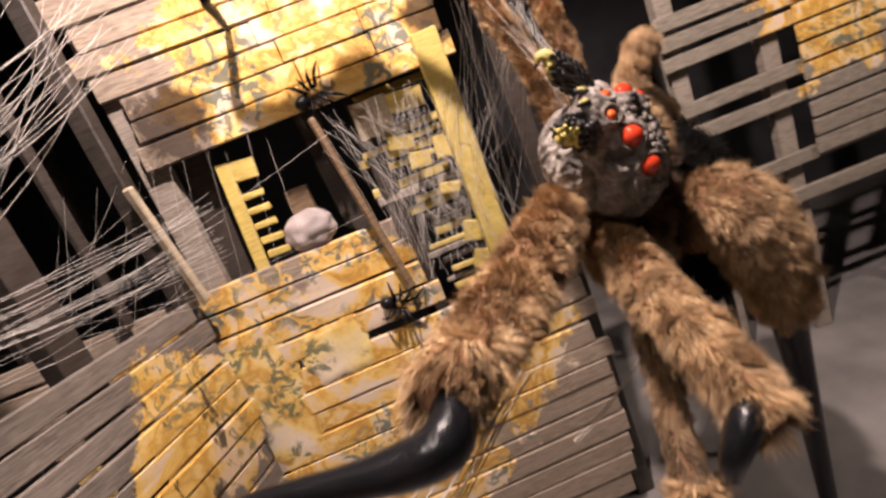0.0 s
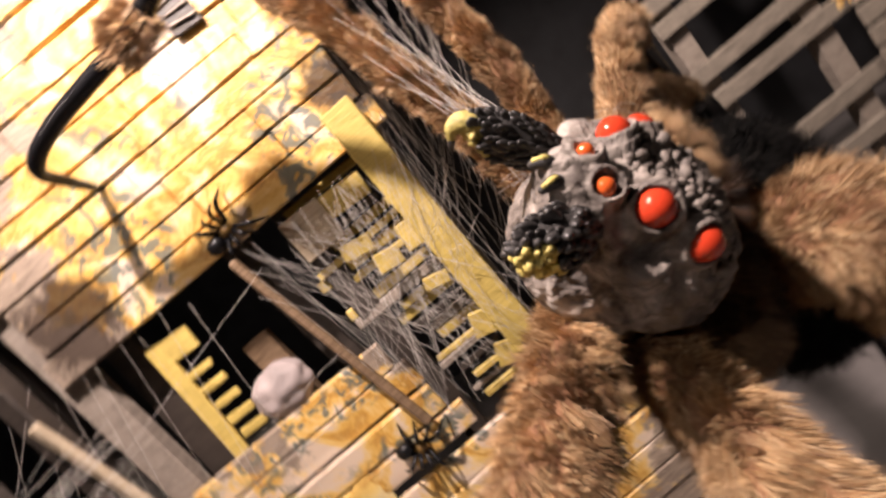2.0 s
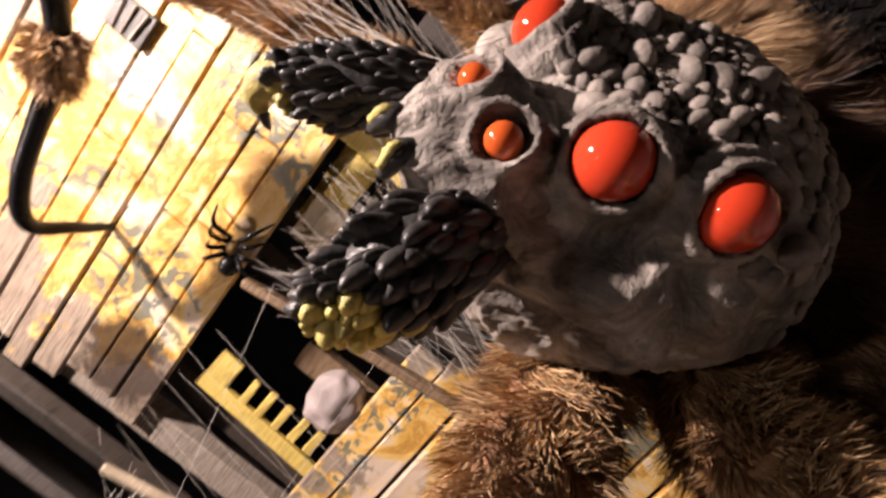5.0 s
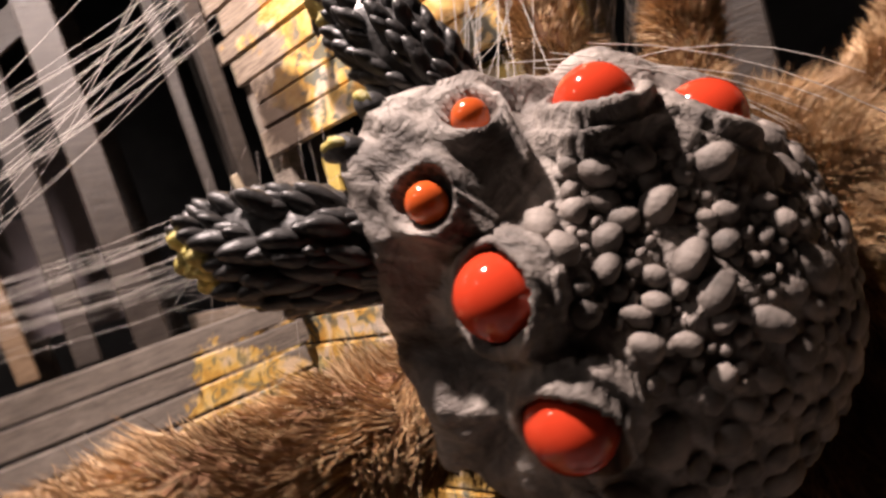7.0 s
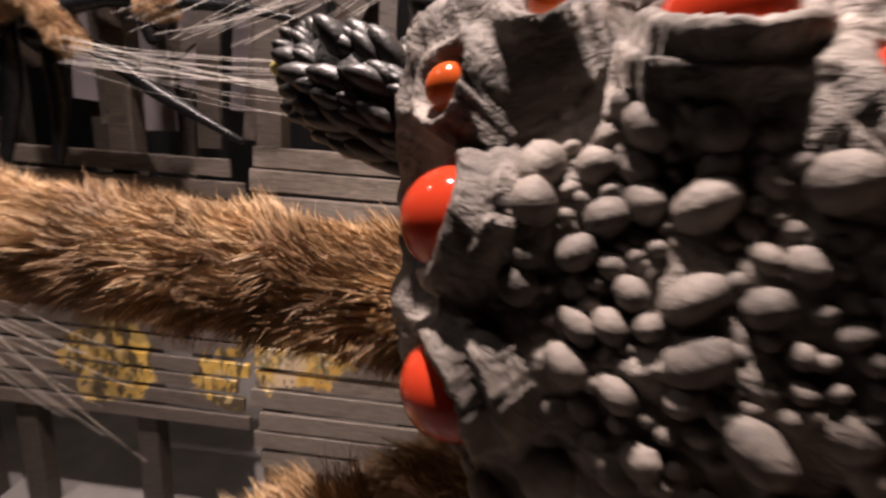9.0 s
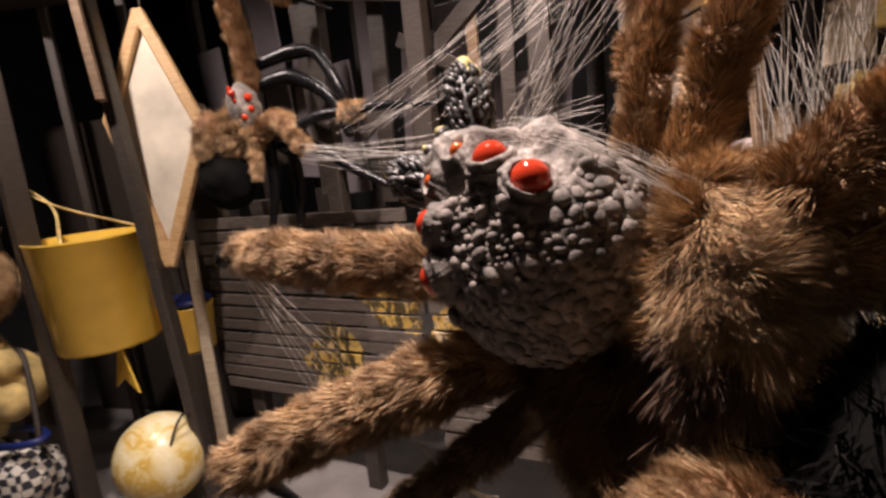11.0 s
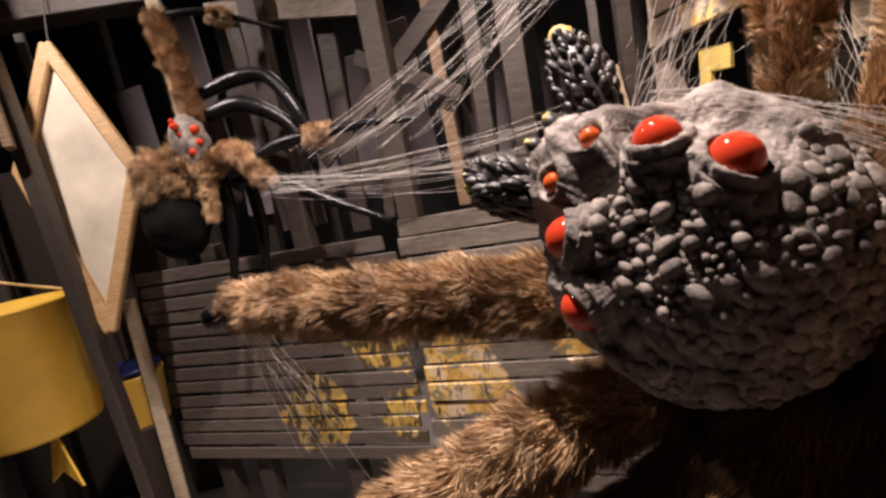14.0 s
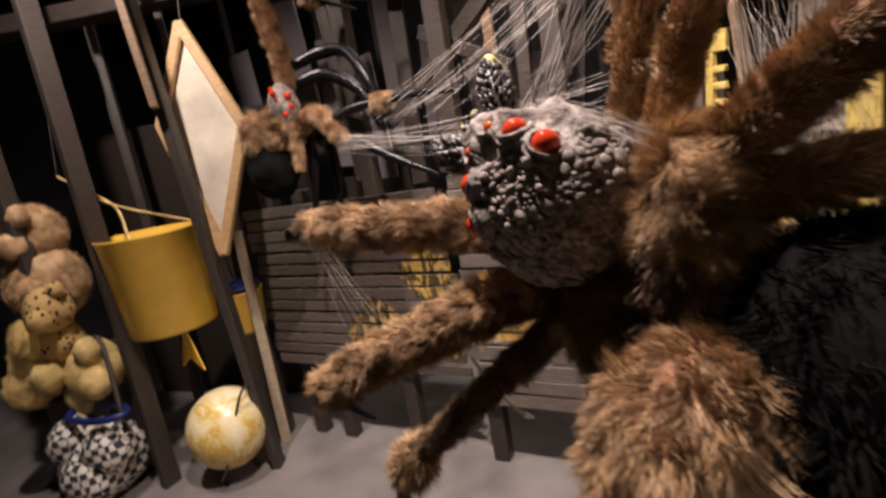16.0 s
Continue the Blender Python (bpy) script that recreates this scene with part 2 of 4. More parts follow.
def thing(name, place, label, category, group="", kind=""):
    ob = new(name)
    ob.location = place
    ob.empty_display_size = 0.05
    bpy.context.view_layer.update()
    return tagged(ob, label, category, group, kind)


def poly_mesh(name, verts, faces3=None, faces4=None):
    """A mesh from arrays of triangles and quads."""
    me = bpy.data.meshes.new(name)
    f3 = np.zeros((0, 3), int) if faces3 is None else np.asarray(faces3)
    f4 = np.zeros((0, 4), int) if faces4 is None else np.asarray(faces4)
    me.vertices.add(len(verts))
    me.vertices.foreach_set("co", np.asarray(verts, dtype=np.float32).ravel())
    loops = np.concatenate([f3.ravel(), f4.ravel()])
    me.loops.add(len(loops))
    me.loops.foreach_set("vertex_index", loops)
    totals = np.concatenate([np.full(len(f3), 3), np.full(len(f4), 4)])
    starts = np.concatenate([[0], np.cumsum(totals)[:-1]]) if len(totals) else totals
    me.polygons.add(len(totals))
    me.polygons.foreach_set("loop_start", starts)
    me.update(calc_edges=True)
    me.validate()
    return me


def frame_of(d):
    d = d / np.linalg.norm(d)
    a = np.array([0, 0, 1.0]) if abs(d[2]) < 0.9 else np.array([1.0, 0, 0])
    x = np.cross(a, d)
    x /= np.linalg.norm(x)
    return x, np.cross(d, x), d


def smooth_path(points, radii, steps=8):
    """Catmull-Rom through points, with radii."""
    p = np.array(points, float)
    r = np.array(radii, float)
    p = np.vstack([2 * p[0] - p[1], p, 2 * p[-1] - p[-2]])
    r = np.concatenate([[r[0]], r, [r[-1]]])
    q, s = [], []
    for i in range(1, len(p) - 2):
        for t in np.linspace(0, 1, steps, endpoint=False):
            w = 0.5 * np.array([-t + 2 * t * t - t ** 3, 2 - 5 * t * t + 3 * t ** 3, t + 4 * t * t - 3 * t ** 3, -t * t + t ** 3])
            q.append(w @ p[i - 1:i + 3])
            s.append(r[i] * (1 - t) + r[i + 1] * t)
    q.append(p[-2])
    s.append(r[-2])
    return np.array(q), np.array(s)


def tube_mesh(name, points, radii, sides=12, steps=8, rough=0.0, round_ends=True):
    q, r = smooth_path(points, radii, steps)
    if round_ends:
        a, b = q[0] - q[1], q[-1] - q[-2]
        a, b = a / np.linalg.norm(a), b / np.linalg.norm(b)
        q = np.vstack([q[0] + a * r[0] * 0.8, q[0] + a * r[0] * 0.5, q, q[-1] + b * r[-1] * 0.5, q[-1] + b * r[-1] * 0.8])
        r = np.concatenate([[r[0] * 0.3, r[0] * 0.8], r, [r[-1] * 0.8, r[-1] * 0.3]])
    verts = []
    x = None
    for i in range(len(q)):
        d = q[min(i + 1, len(q) - 1)] - q[max(i - 1, 0)]
        d = d / np.linalg.norm(d)
        x = frame_of(d)[0] if x is None else x - d * (x @ d)
        x = x / np.linalg.norm(x)
        y = np.cross(d, x)
        for j in range(sides):
            a = 2 * math.pi * j / sides
            k = r[i] * (1 + rough * (np.random.rand() - 0.5))
            verts.append(q[i] + k * (math.cos(a) * x + math.sin(a) * y))
    n = len(q)
    quads = [(i * sides + j, i * sides + (j + 1) % sides, (i + 1) * sides + (j + 1) % sides, (i + 1) * sides + j) for i in range(n - 1) for j in range(sides)]
    verts += [q[0], q[-1]]
    tris = [(n * sides, (j + 1) % sides, j) for j in range(sides)] + [(n * sides + 1, (n - 1) * sides + j, (n - 1) * sides + (j + 1) % sides) for j in range(sides)]
    return poly_mesh(name, verts, tris, quads)


def strands(name, base, direction, length, width, curl=0.35, clump=0.02):
    """Hairs from base points along directions: each is a bent, tapering blade. Near hairs lean together into tufts."""
    n = len(base)
    rng = np.random.default_rng(n)
    cell = np.floor(base / clump).astype(int)
    key = (cell[:, 0] * 73856093) ^ (cell[:, 1] * 19349663) ^ (cell[:, 2] * 83492791)
    _, inv = np.unique(key, return_inverse=True)
    inv = inv.ravel()
    lean = rng.normal(0, 0.42, (inv.max() + 1, 3))[inv] + rng.normal(0, 0.16, (n, 3))
    d = direction + lean
    d /= np.linalg.norm(d, axis=1, keepdims=True)
    ln = length * rng.uniform(0.55, 1.15, n) * (0.8 + 0.4 * rng.random(inv.max() + 1)[inv])
    side = np.cross(d, rng.normal(0, 1, (n, 3)))
    side /= np.linalg.norm(side, axis=1, keepdims=True)
    bend = rng.normal(0, curl, (inv.max() + 1, 3))[inv] * 0.7 + rng.normal(0, curl * 0.5, (n, 3)) + np.array([0, 0, -0.15])
    w = side * width
    b0 = base - d * 0.002
    m = base + d * (ln * 0.5)[:, None] + bend * (ln * 0.18)[:, None]
    t = base + d * (ln * 0.92)[:, None] + bend * (ln * 0.6)[:, None]
    v = np.stack([b0 - w, b0 + w, m + w * 0.7, m - w * 0.7, t], 1).reshape(-1, 3)
    o = np.arange(n)[:, None] * 5
    return poly_mesh(name, v, o + np.array([3, 2, 4]), o + np.array([0, 1, 2, 3]))


def fur_on_path(name, points, radii, count, length, width, mat, parent, along=0.9, seed=0):
    q, r = smooth_path(points, radii, 12)
    rng = np.random.default_rng(seed + count)
    seg = np.linalg.norm(np.diff(q, axis=0), axis=1)
    cum = np.concatenate([[0], np.cumsum(seg)])
    ends = r[-1] * 0.7
    s = rng.uniform(-r[0] * 0.7, cum[-1] + ends, count)
    sc = np.clip(s, 0, cum[-1])
    pos = np.stack([np.interp(sc, cum, q[:, i]) for i in range(3)], 1)
    rad = np.interp(sc, cum, r)
    tang = np.stack([np.interp(sc, cum, np.gradient(q[:, i], cum)) for i in range(3)], 1)
    tang /= np.linalg.norm(tang, axis=1, keepdims=True)
    over = (s - sc) / np.where(s < 0, r[0], r[-1])
    rand = rng.normal(0, 1, (count, 3))
    nor = rand - tang * np.sum(rand * tang, 1, keepdims=True)
    nor /= np.linalg.norm(nor, axis=1, keepdims=True)
    ring = np.sqrt(np.clip(1 - over ** 2, 0.05, 1))
    base = pos + nor * (rad * ring)[:, None] * 0.97 + tang * (s - sc)[:, None]
    nor2 = nor * ring[:, None] + tang * over[:, None]
    return dress(name, strands(name, base, nor2 + tang * along, length, width), mat, parent, smooth=False)


def fur_on_blob(name, centre, axes, count, length, width, mat, parent, comb=(0, 0, -0.6), keep=None, seed=3):
    rng = np.random.default_rng(seed + count)
    d = rng.normal(0, 1, (count * 2, 3))
    d /= np.linalg.norm(d, axis=1, keepdims=True)
    if keep is not None:
        d = d[keep(d)]
    d = d[:count]
    a = np.array(axes)
    nor = d / a
    nor /= np.linalg.norm(nor, axis=1, keepdims=True)
    return dress(name, strands(name, np.array(centre) + d * a, nor + np.array(comb), length, width), mat, parent, smooth=False)


def blob(name, centre, axes, mat, parent=None, label="", rough=0.0, sub=4):
    bm = bmesh.new()
    bmesh.ops.create_icosphere(bm, subdivisions=sub, radius=1.0)
    for v in bm.verts:
        k = 1 + rough * noise.noise(v.co * 2.3 + Vector(centre))
        v.co = Vector([centre[i] + v.co[i] * axes[i] * k for i in range(3)])
    return part(name, bm, mat, parent, label)


def box_bm(size, bevel=0.003, warp=0.0, seed=0):
    """A box of that size about its centre, with eased and slightly uneven edges."""
    rng = random.Random(seed)
    bm = bmesh.new()
    bmesh.ops.create_cube(bm, size=1.0)
    for v in bm.verts:
        v.co = Vector([v.co[i] * size[i] + (rng.uniform(-warp, warp)) for i in range(3)])
    if bevel:
        bmesh.ops.bevel(bm, geom=list(bm.edges), offset=min(bevel, min(size) * 0.3), segments=1, affect="EDGES")
    return bm


def beam(name, a, b, width, thick, mat, parent=None, label="", turn=0.0, warp=0.003, seed=0):
    """A straight squared timber from a to b; turn: degrees round its length."""
    a, b = Vector(a), Vector(b)
    bm = box_bm((width, thick, (b - a).length), 0.004, warp, seed)
    m = Matrix.Translation((a + b) / 2) @ (b - a).to_track_quat("Z", "Y").to_matrix().to_4x4() @ Matrix.Rotation(radians(turn), 4, "Z")
    bm.transform(m)
    return part(name, bm, mat, parent, label, smooth=False)


class Face:
    """An upright plane: u along it, z up, off in front of it."""

    def __init__(self, origin, degrees):
        a = radians(degrees)
        self.o, self.u = Vector(origin), Vector((math.cos(a), math.sin(a), 0))
        self.n = Vector((math.sin(a), -math.cos(a), 0))

    def at(self, u, z, off=0.0):
        return self.o + self.u * u + self.n * off + Vector((0, 0, z))

    def board(self, name, u0, u1, z0, z1, off, thick, mat, parent, seed=0, tilt=0.0, label="", warp=0.002):
        bm = box_bm((u1 - u0, thick, z1 - z0), 0.0025, warp, seed)
        x, y, z = self.u, -self.n, Vector((0, 0, 1))
        rot = Matrix((x, y, z)).transposed().to_4x4()
        bm.transform(Matrix.Translation(self.at((u0 + u1) / 2, (z0 + z1) / 2, off)) @ rot @ Matrix.Rotation(radians(tilt), 4, "Y"))
        return part(name, bm, mat, parent, label, smooth=False)


NORTH = Face((-0.35, 1.27, 0), 15)
WEST = Face((-1.12, -0.80, 0), 80.5)


def slats(face, parent, u0, u1, z0, z1, pitch, off, mat, seed, thick=0.016, gap=0.007, ragged=0.05, name="plank"):
    rng = random.Random(seed)
    z, i = z0, 0
    while z + pitch * 0.6 < z1:
        h = pitch * rng.uniform(0.9, 1.1)
        face.board(name, u0 + rng.uniform(-ragged, ragged), u1 + rng.uniform(-ragged, ragged), z, z + h - gap, off + rng.uniform(-0.004, 0.004), thick, mat, parent, seed * 50 + i, rng.uniform(-0.5, 0.5))
        z += h
        i += 1


# ---- room shell ----
def shell():
    def slab(name, centre, size, mat, label, cat):
        bm = box_bm(size, 0)
        bm.transform(Matrix.Translation(centre))
        return tagged(part(name, bm, mat, smooth=False), label, cat, "", "structure")
    slab("floor", (0, 0, -0.06), (8.2, 8.2, 0.12), FLOOR, "worn grey concrete floor", "floor")
    slab("ceiling", (0, 0, 3.26), (8.2, 8.2, 0.12), BLACK_WALL, "black painted ceiling", "ceiling")
    slab("wall_north", (0, 4.06, 1.6), (8.2, 0.12, 3.2), BLACK_WALL, "black painted back wall", "wall")
    slab("wall_south", (0, -4.06, 1.6), (8.2, 0.12, 3.2), BLACK_WALL, "black painted wall", "wall")
    slab("wall_east", (4.06, 0, 1.6), (0.12, 8.0, 3.2), BLACK_WALL, "black painted wall", "wall")
    slab("wall_west", (-4.06, 0, 1.6), (0.12, 8.0, 3.2), BLACK_WALL, "black painted wall", "wall")


shell()


# ---- boarded wall behind the large spider ----
def torn_sheet(name, face, u, z, w, h, off, tilt, mat, parent, seed):
    """A sheet of old paper pasted over the boards: torn outline, slightly buckled."""
    rng = random.Random(seed)
    bm = bmesh.new()
    n, rings = 56, 6
    loops = []
    ca, sa = math.cos(radians(tilt)), math.sin(radians(tilt))
    edge = []
    for j in range(n):
        a = 2 * math.pi * j / n
        k = 1 / (abs(math.cos(a)) ** 5 + abs(math.sin(a)) ** 5) ** 0.2
        q = Vector((math.cos(a), math.sin(a), seed * 1.7))
        k *= 1 + 0.16 * noise.noise(q * 1.6) + 0.10 * noise.noise(q * 5) + 0.04 * rng.uniform(-1, 1)
        edge.append((math.cos(a) * k * w / 2, math.sin(a) * k * h / 2))
    mid = bm.verts.new(face.at(u, z, off))
    for i in range(1, rings + 1):
        t = i / rings
        ring = []
        for x, y in edge:
            lift = 0.0016 * noise.noise(Vector((x * t * 22, y * t * 22, seed))) - (0.006 if i == rings else 0)
            ring.append(bm.verts.new(face.at(u + (x * ca - y * sa) * t, z + (x * sa + y * ca) * t, off + lift)))
        loops.append(ring)
    for j in range(n):
        bm.faces.new((mid, loops[0][j], loops[0][(j + 1) % n]))
        for i in range(rings - 1):
            bm.faces.new((loops[i][j], loops[i + 1][j], loops[i + 1][(j + 1) % n], loops[i][(j + 1) % n]))
    bmesh.ops.recalc_face_normals(bm, faces=list(bm.faces))
    return part(name, bm, mat, parent)


def paste_sheets(low):
    for i, (u, z, w, h, tilt, mat) in enumerate(((-0.50, 0.92, 0.34, 0.46, -3, POSTER), (-0.20, 0.98, 0.20, 0.18, 5, PAPER), (-0.84, 0.82, 0.22, 0.34, 4, PAPER))):
        torn_sheet("torn_poster", NORTH, u, z, w, h, 0.0125 + 0.0008 * i, tilt, mat, low, 80 + i)


def north_boards():
    up = thing("upper_pallet_panel", NORTH.at(0, 1.62), "upper panel of weathered planks pasted with yellow paper", "wood panel", "", "structure")
    rng = random.Random(5)
    z, i = 1.625, 0
    while z < 2.72:
        h = 0.066 * rng.uniform(0.85, 1.12)
        u = -0.46 + rng.uniform(-0.05, 0.05)
        while u < 0.40:
            w = min(rng.uniform(0.16, 0.52), 0.42 + rng.uniform(0, 0.03) - u)
            if 0.44 - u - w < 0.08:
                w = 0.42 + rng.uniform(-0.03, 0.03) - u
            NORTH.board("plank", u, u + w - 0.002, z, z + h - rng.uniform(0.0015, 0.006), rng.uniform(-0.003, 0.003), 0.016, PAPERED, up, 700 + i, rng.uniform(-0.5, 0.5))
            u += w
            i += 1
        z += h
    grille = NORTH.board("grille", 0.205, 0.27, 1.985, 2.065, 0.012, 0.012, DARK_WOOD, up, 690, 3, "small dark grille over a hole in the planks")
    for i in range(3):
        NORTH.board("grille_bar", 0.21, 0.265, 2.0 + 0.021 * i, 2.006 + 0.021 * i, 0.020, 0.006, GREY_WOOD, grille, 691 + i, 8 - 7 * i)
    low = thing("lower_pallet_panel", NORTH.at(0, 0.05), "lower panel of weathered planks with stained yellow posters", "wood panel", "", "structure")
    slats(NORTH, low, -1.05, 0.55, 0.10, 1.00, 0.072, 0.0, PAPERED, 2)
    slats(NORTH, low, -1.05, 0.12, 1.0, 1.275, 0.069, 0.0, PAPERED, 5)
    paste_sheets(low)
    for u in (-0.43, 0.36):
        NORTH.board("batten", u - 0.035, u + 0.035, 0.0, 2.75, -0.035, 0.045, GREY_WOOD, low, int(u * 100))
    post = tagged(NORTH.board("yellow_post", 0.315, 0.385, 0.93, 1.70, 0.03, 0.04, YELLOW_WOOD, None, 7), "upright plank painted worn yellow", "wooden post", "", "structure")
    back = thing("hidden_pallet", NORTH.at(0.2, 0, -0.4), "yellow-splashed pallet slats standing behind the gap", "pallet")
    rng = random.Random(21)
    for i in range(22):
        z = 0.99 + 0.029 * i
        mat = YELLOW_WOOD if rng.random() < 0.6 else (GREY_WOOD if rng.random() < 0.6 else DARK_WOOD)
        NORTH.board("slat", (0.06 if z > 1.28 else 0.13) + rng.uniform(0, 0.09), rng.uniform(0.30, 0.375), z, z + rng.uniform(0.013, 0.026), -0.05 - rng.uniform(0, 0.04), 0.012, mat, back, 400 + i, rng.uniform(-1.5, 1.5))
    for i, (a, b, z0, z1) in enumerate(((0.10, 0.20, 1.50, 1.60), (0.20, 0.30, 1.535, 1.59), (0.28, 0.345, 1.375, 1.44), (0.20, 0.26, 1.375, 1.42), (0.16, 0.23, 1.44, 1.48), (0.25, 0.31, 1.28, 1.31), (0.27, 0.34, 1.12, 1.18), (0.27, 0.33, 1.03, 1.09))):
        NORTH.board("scrap", a, b, z0, z1, -0.02, 0.01, YELLOW_WOOD if i else PALE_WOOD, back, 420 + i, 3 * i)
    for u in (0.12, 0.56):
        NORTH.board("batten", u - 0.03, u + 0.03, 0.0, 1.64, -0.075, 0.03, DARK_WOOD, back, 9)
    stick = tagged(beam("leaning_stick", NORTH.at(0.0, 1.60, 0.05), NORTH.at(0.07, 1.08, 0.03), 0.03, 0.02, BROWN_WOOD), "thin brown stick nailed across the gap", "stick")
    post2 = tagged(beam("leaning_post", NORTH.at(-0.50, 2.75, 0.04), NORTH.at(-0.50, 1.26, 0.04), 0.055, 0.04, DARK_WOOD), "rough dark post leaning beside the planks", "wooden post")
    stick2 = tagged(beam("yellow_ended_stake", NORTH.at(-0.46, 1.60, 0.10), NORTH.at(-0.44, 1.27, 0.06), 0.03, 0.02, PALE_WOOD), "short pale stake above the lower planks", "stick")
    comb = thing("yellow_comb_board", NORTH.at(-0.2, 1.27, -0.05), "yellow board cut into short teeth standing in the gap", "wood scrap")
    NORTH.board("spine", -0.30, -0.265, 1.24, 1.58, -0.03, 0.015, YELLOW_WOOD, comb, 430, 4)
    NORTH.board("head_piece", -0.29, -0.19, 1.52, 1.575, -0.03, 0.015, YELLOW_WOOD, comb, 431, 4)
    for i in range(5):
        NORTH.board("tooth", -0.265, -0.20, 1.30 + 0.042 * i, 1.318 + 0.042 * i, -0.03, 0.012, YELLOW_WOOD, comb, 432 + i, 2)
    for i, (u0, u1, z0, z1, mat) in enumerate(((-0.40, -0.33, 1.2, 1.66, DARK_WOOD), (-0.17, -0.10, 1.2, 1.45, BROWN_WOOD), (-0.05, 0.02, 1.2, 1.66, DARK_WOOD))):
        tagged(NORTH.board("gap_upright", u0, u1, z0, z1, -0.10 - 0.02 * i, 0.03, mat, None, 440 + i, 3 - 3 * i), "dark rough upright behind the gap in the planks", "wooden post")
    rock = tagged(blob("plaster_skull_lump", NORTH.at(-0.13, 1.33, -0.03), (0.075, 0.05, 0.06), GREY_ROCK, None, "", 0.12), "pale grey plaster lump lying on the plank top", "ornament")


north_boards()


# ---- pallets to the north east ----
def pallets_east():
    face = Face((0.75, 2.05, 0), 12)
    p = thing("standing_pallet", face.at(0.3, 0), "grey weathered pallet standing upright against the dark", "pallet", "pallets", "")
    for i, u in enumerate((0.07, 0.45, 0.95)):
        face.board("post", u - 0.035, u + 0.035, 0.0, 2.4, -0.05, 0.05, GREY_WOOD, p, 20 + i)
    for i, z in enumerate((0.62, 0.78, 1.02, 1.13, 1.32, 1.39, 1.46, 1.90, 1.98)):
        face.board("slat", 0.0, 1.7, z, z + 0.055, 0.0, 0.018, PAPERED_FAR, p, 30 + i, random.Random(i).uniform(-0.6, 0.6))
    for i in range(9):
        z = 0.80 + 0.075 * i
        face.board("slat", 0.52, 1.8, z, z + 0.062, 0.03, 0.016, PAPERED_FAR, p, 50 + i)


pallets_east()


# ---- west fence: slats, posts, boards ----
def west_fence():
    f = thing("slatted_fence", WEST.at(0.9, 0), "dark slatted fence with torn yellow posters, dim light put into its boards", "fence", "", "structure")
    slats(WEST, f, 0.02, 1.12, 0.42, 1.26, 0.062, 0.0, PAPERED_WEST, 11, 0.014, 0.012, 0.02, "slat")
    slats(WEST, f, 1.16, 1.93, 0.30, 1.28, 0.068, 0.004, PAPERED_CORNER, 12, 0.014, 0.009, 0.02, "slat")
    for i, u in enumerate((0.16, 0.36, 0.78, 1.2, 1.62)):
        WEST.board("post", u - 0.035, u + 0.035, 0.0, 1.30 if i < 2 else 2.7, -0.05, 0.06, DARK_WOOD, f, 60 + i)
    boards = ((0.30, 0.36, 1.5, 2.4, 0, PALE_WOOD), (0.95, 1.02, 1.25, 2.6, 2, DARK_WOOD), (1.33, 1.37, 1.28, 2.5, -1, BROWN_WOOD), (1.47, 1.52, 1.28, 2.5, 1, DARK_WOOD),
              (1.84, 1.87, 1.28, 2.5, 0, DARK_WOOD), (1.12, 1.16, 1.28, 2.6, 6, DARK_WOOD), (0.62, 0.68, 1.3, 2.6, -3, DARK_WOOD))
    for i, (u0, u1, z0, z1, tilt, mat) in enumerate(boards):
        WEST.board("upright_board", u0, u1, z0, z1, -0.12 - 0.03 * (i % 3), 0.02, mat, f, 70 + i, tilt)
    WEST.board("cross_board", 0.55, 1.15, 2.02, 2.09, -0.1, 0.02, GREY_WOOD, f, 81, 12)
    WEST.board("cross_board", 0.75, 1.75, 1.80, 1.86, -0.16, 0.02, DARK_WOOD, f, 82, -38)
    WEST.board("cross_board", 1.05, 1.45, 1.72, 1.77, -0.14, 0.02, DARK_WOOD, f, 83, 30)
    back = thing("rear_partition", WEST.at(0.9, 0, -1.0), "grey boards of a partition standing behind the fence", "partition", "", "structure")
    rng = random.Random(4)
    for i in range(11):
        u = -1.0 + 0.24 * i
        z = rng.uniform(1.2, 1.7)
        WEST.board("panel", u, u + rng.uniform(0.10, 0.2), z, z + rng.uniform(0.4, 0.9), -0.9 + rng.uniform(-0.05, 0.05), 0.02, LILAC_WALL, back, 90 + i, rng.uniform(-6, 6))
    for i in range(9):
        u = -0.9 + 0.42 * i
        WEST.board("stud", u, u + 0.08, 0.0, 2.9, -0.96, 0.05, DARK_WOOD, back, 120 + i)


west_fence()


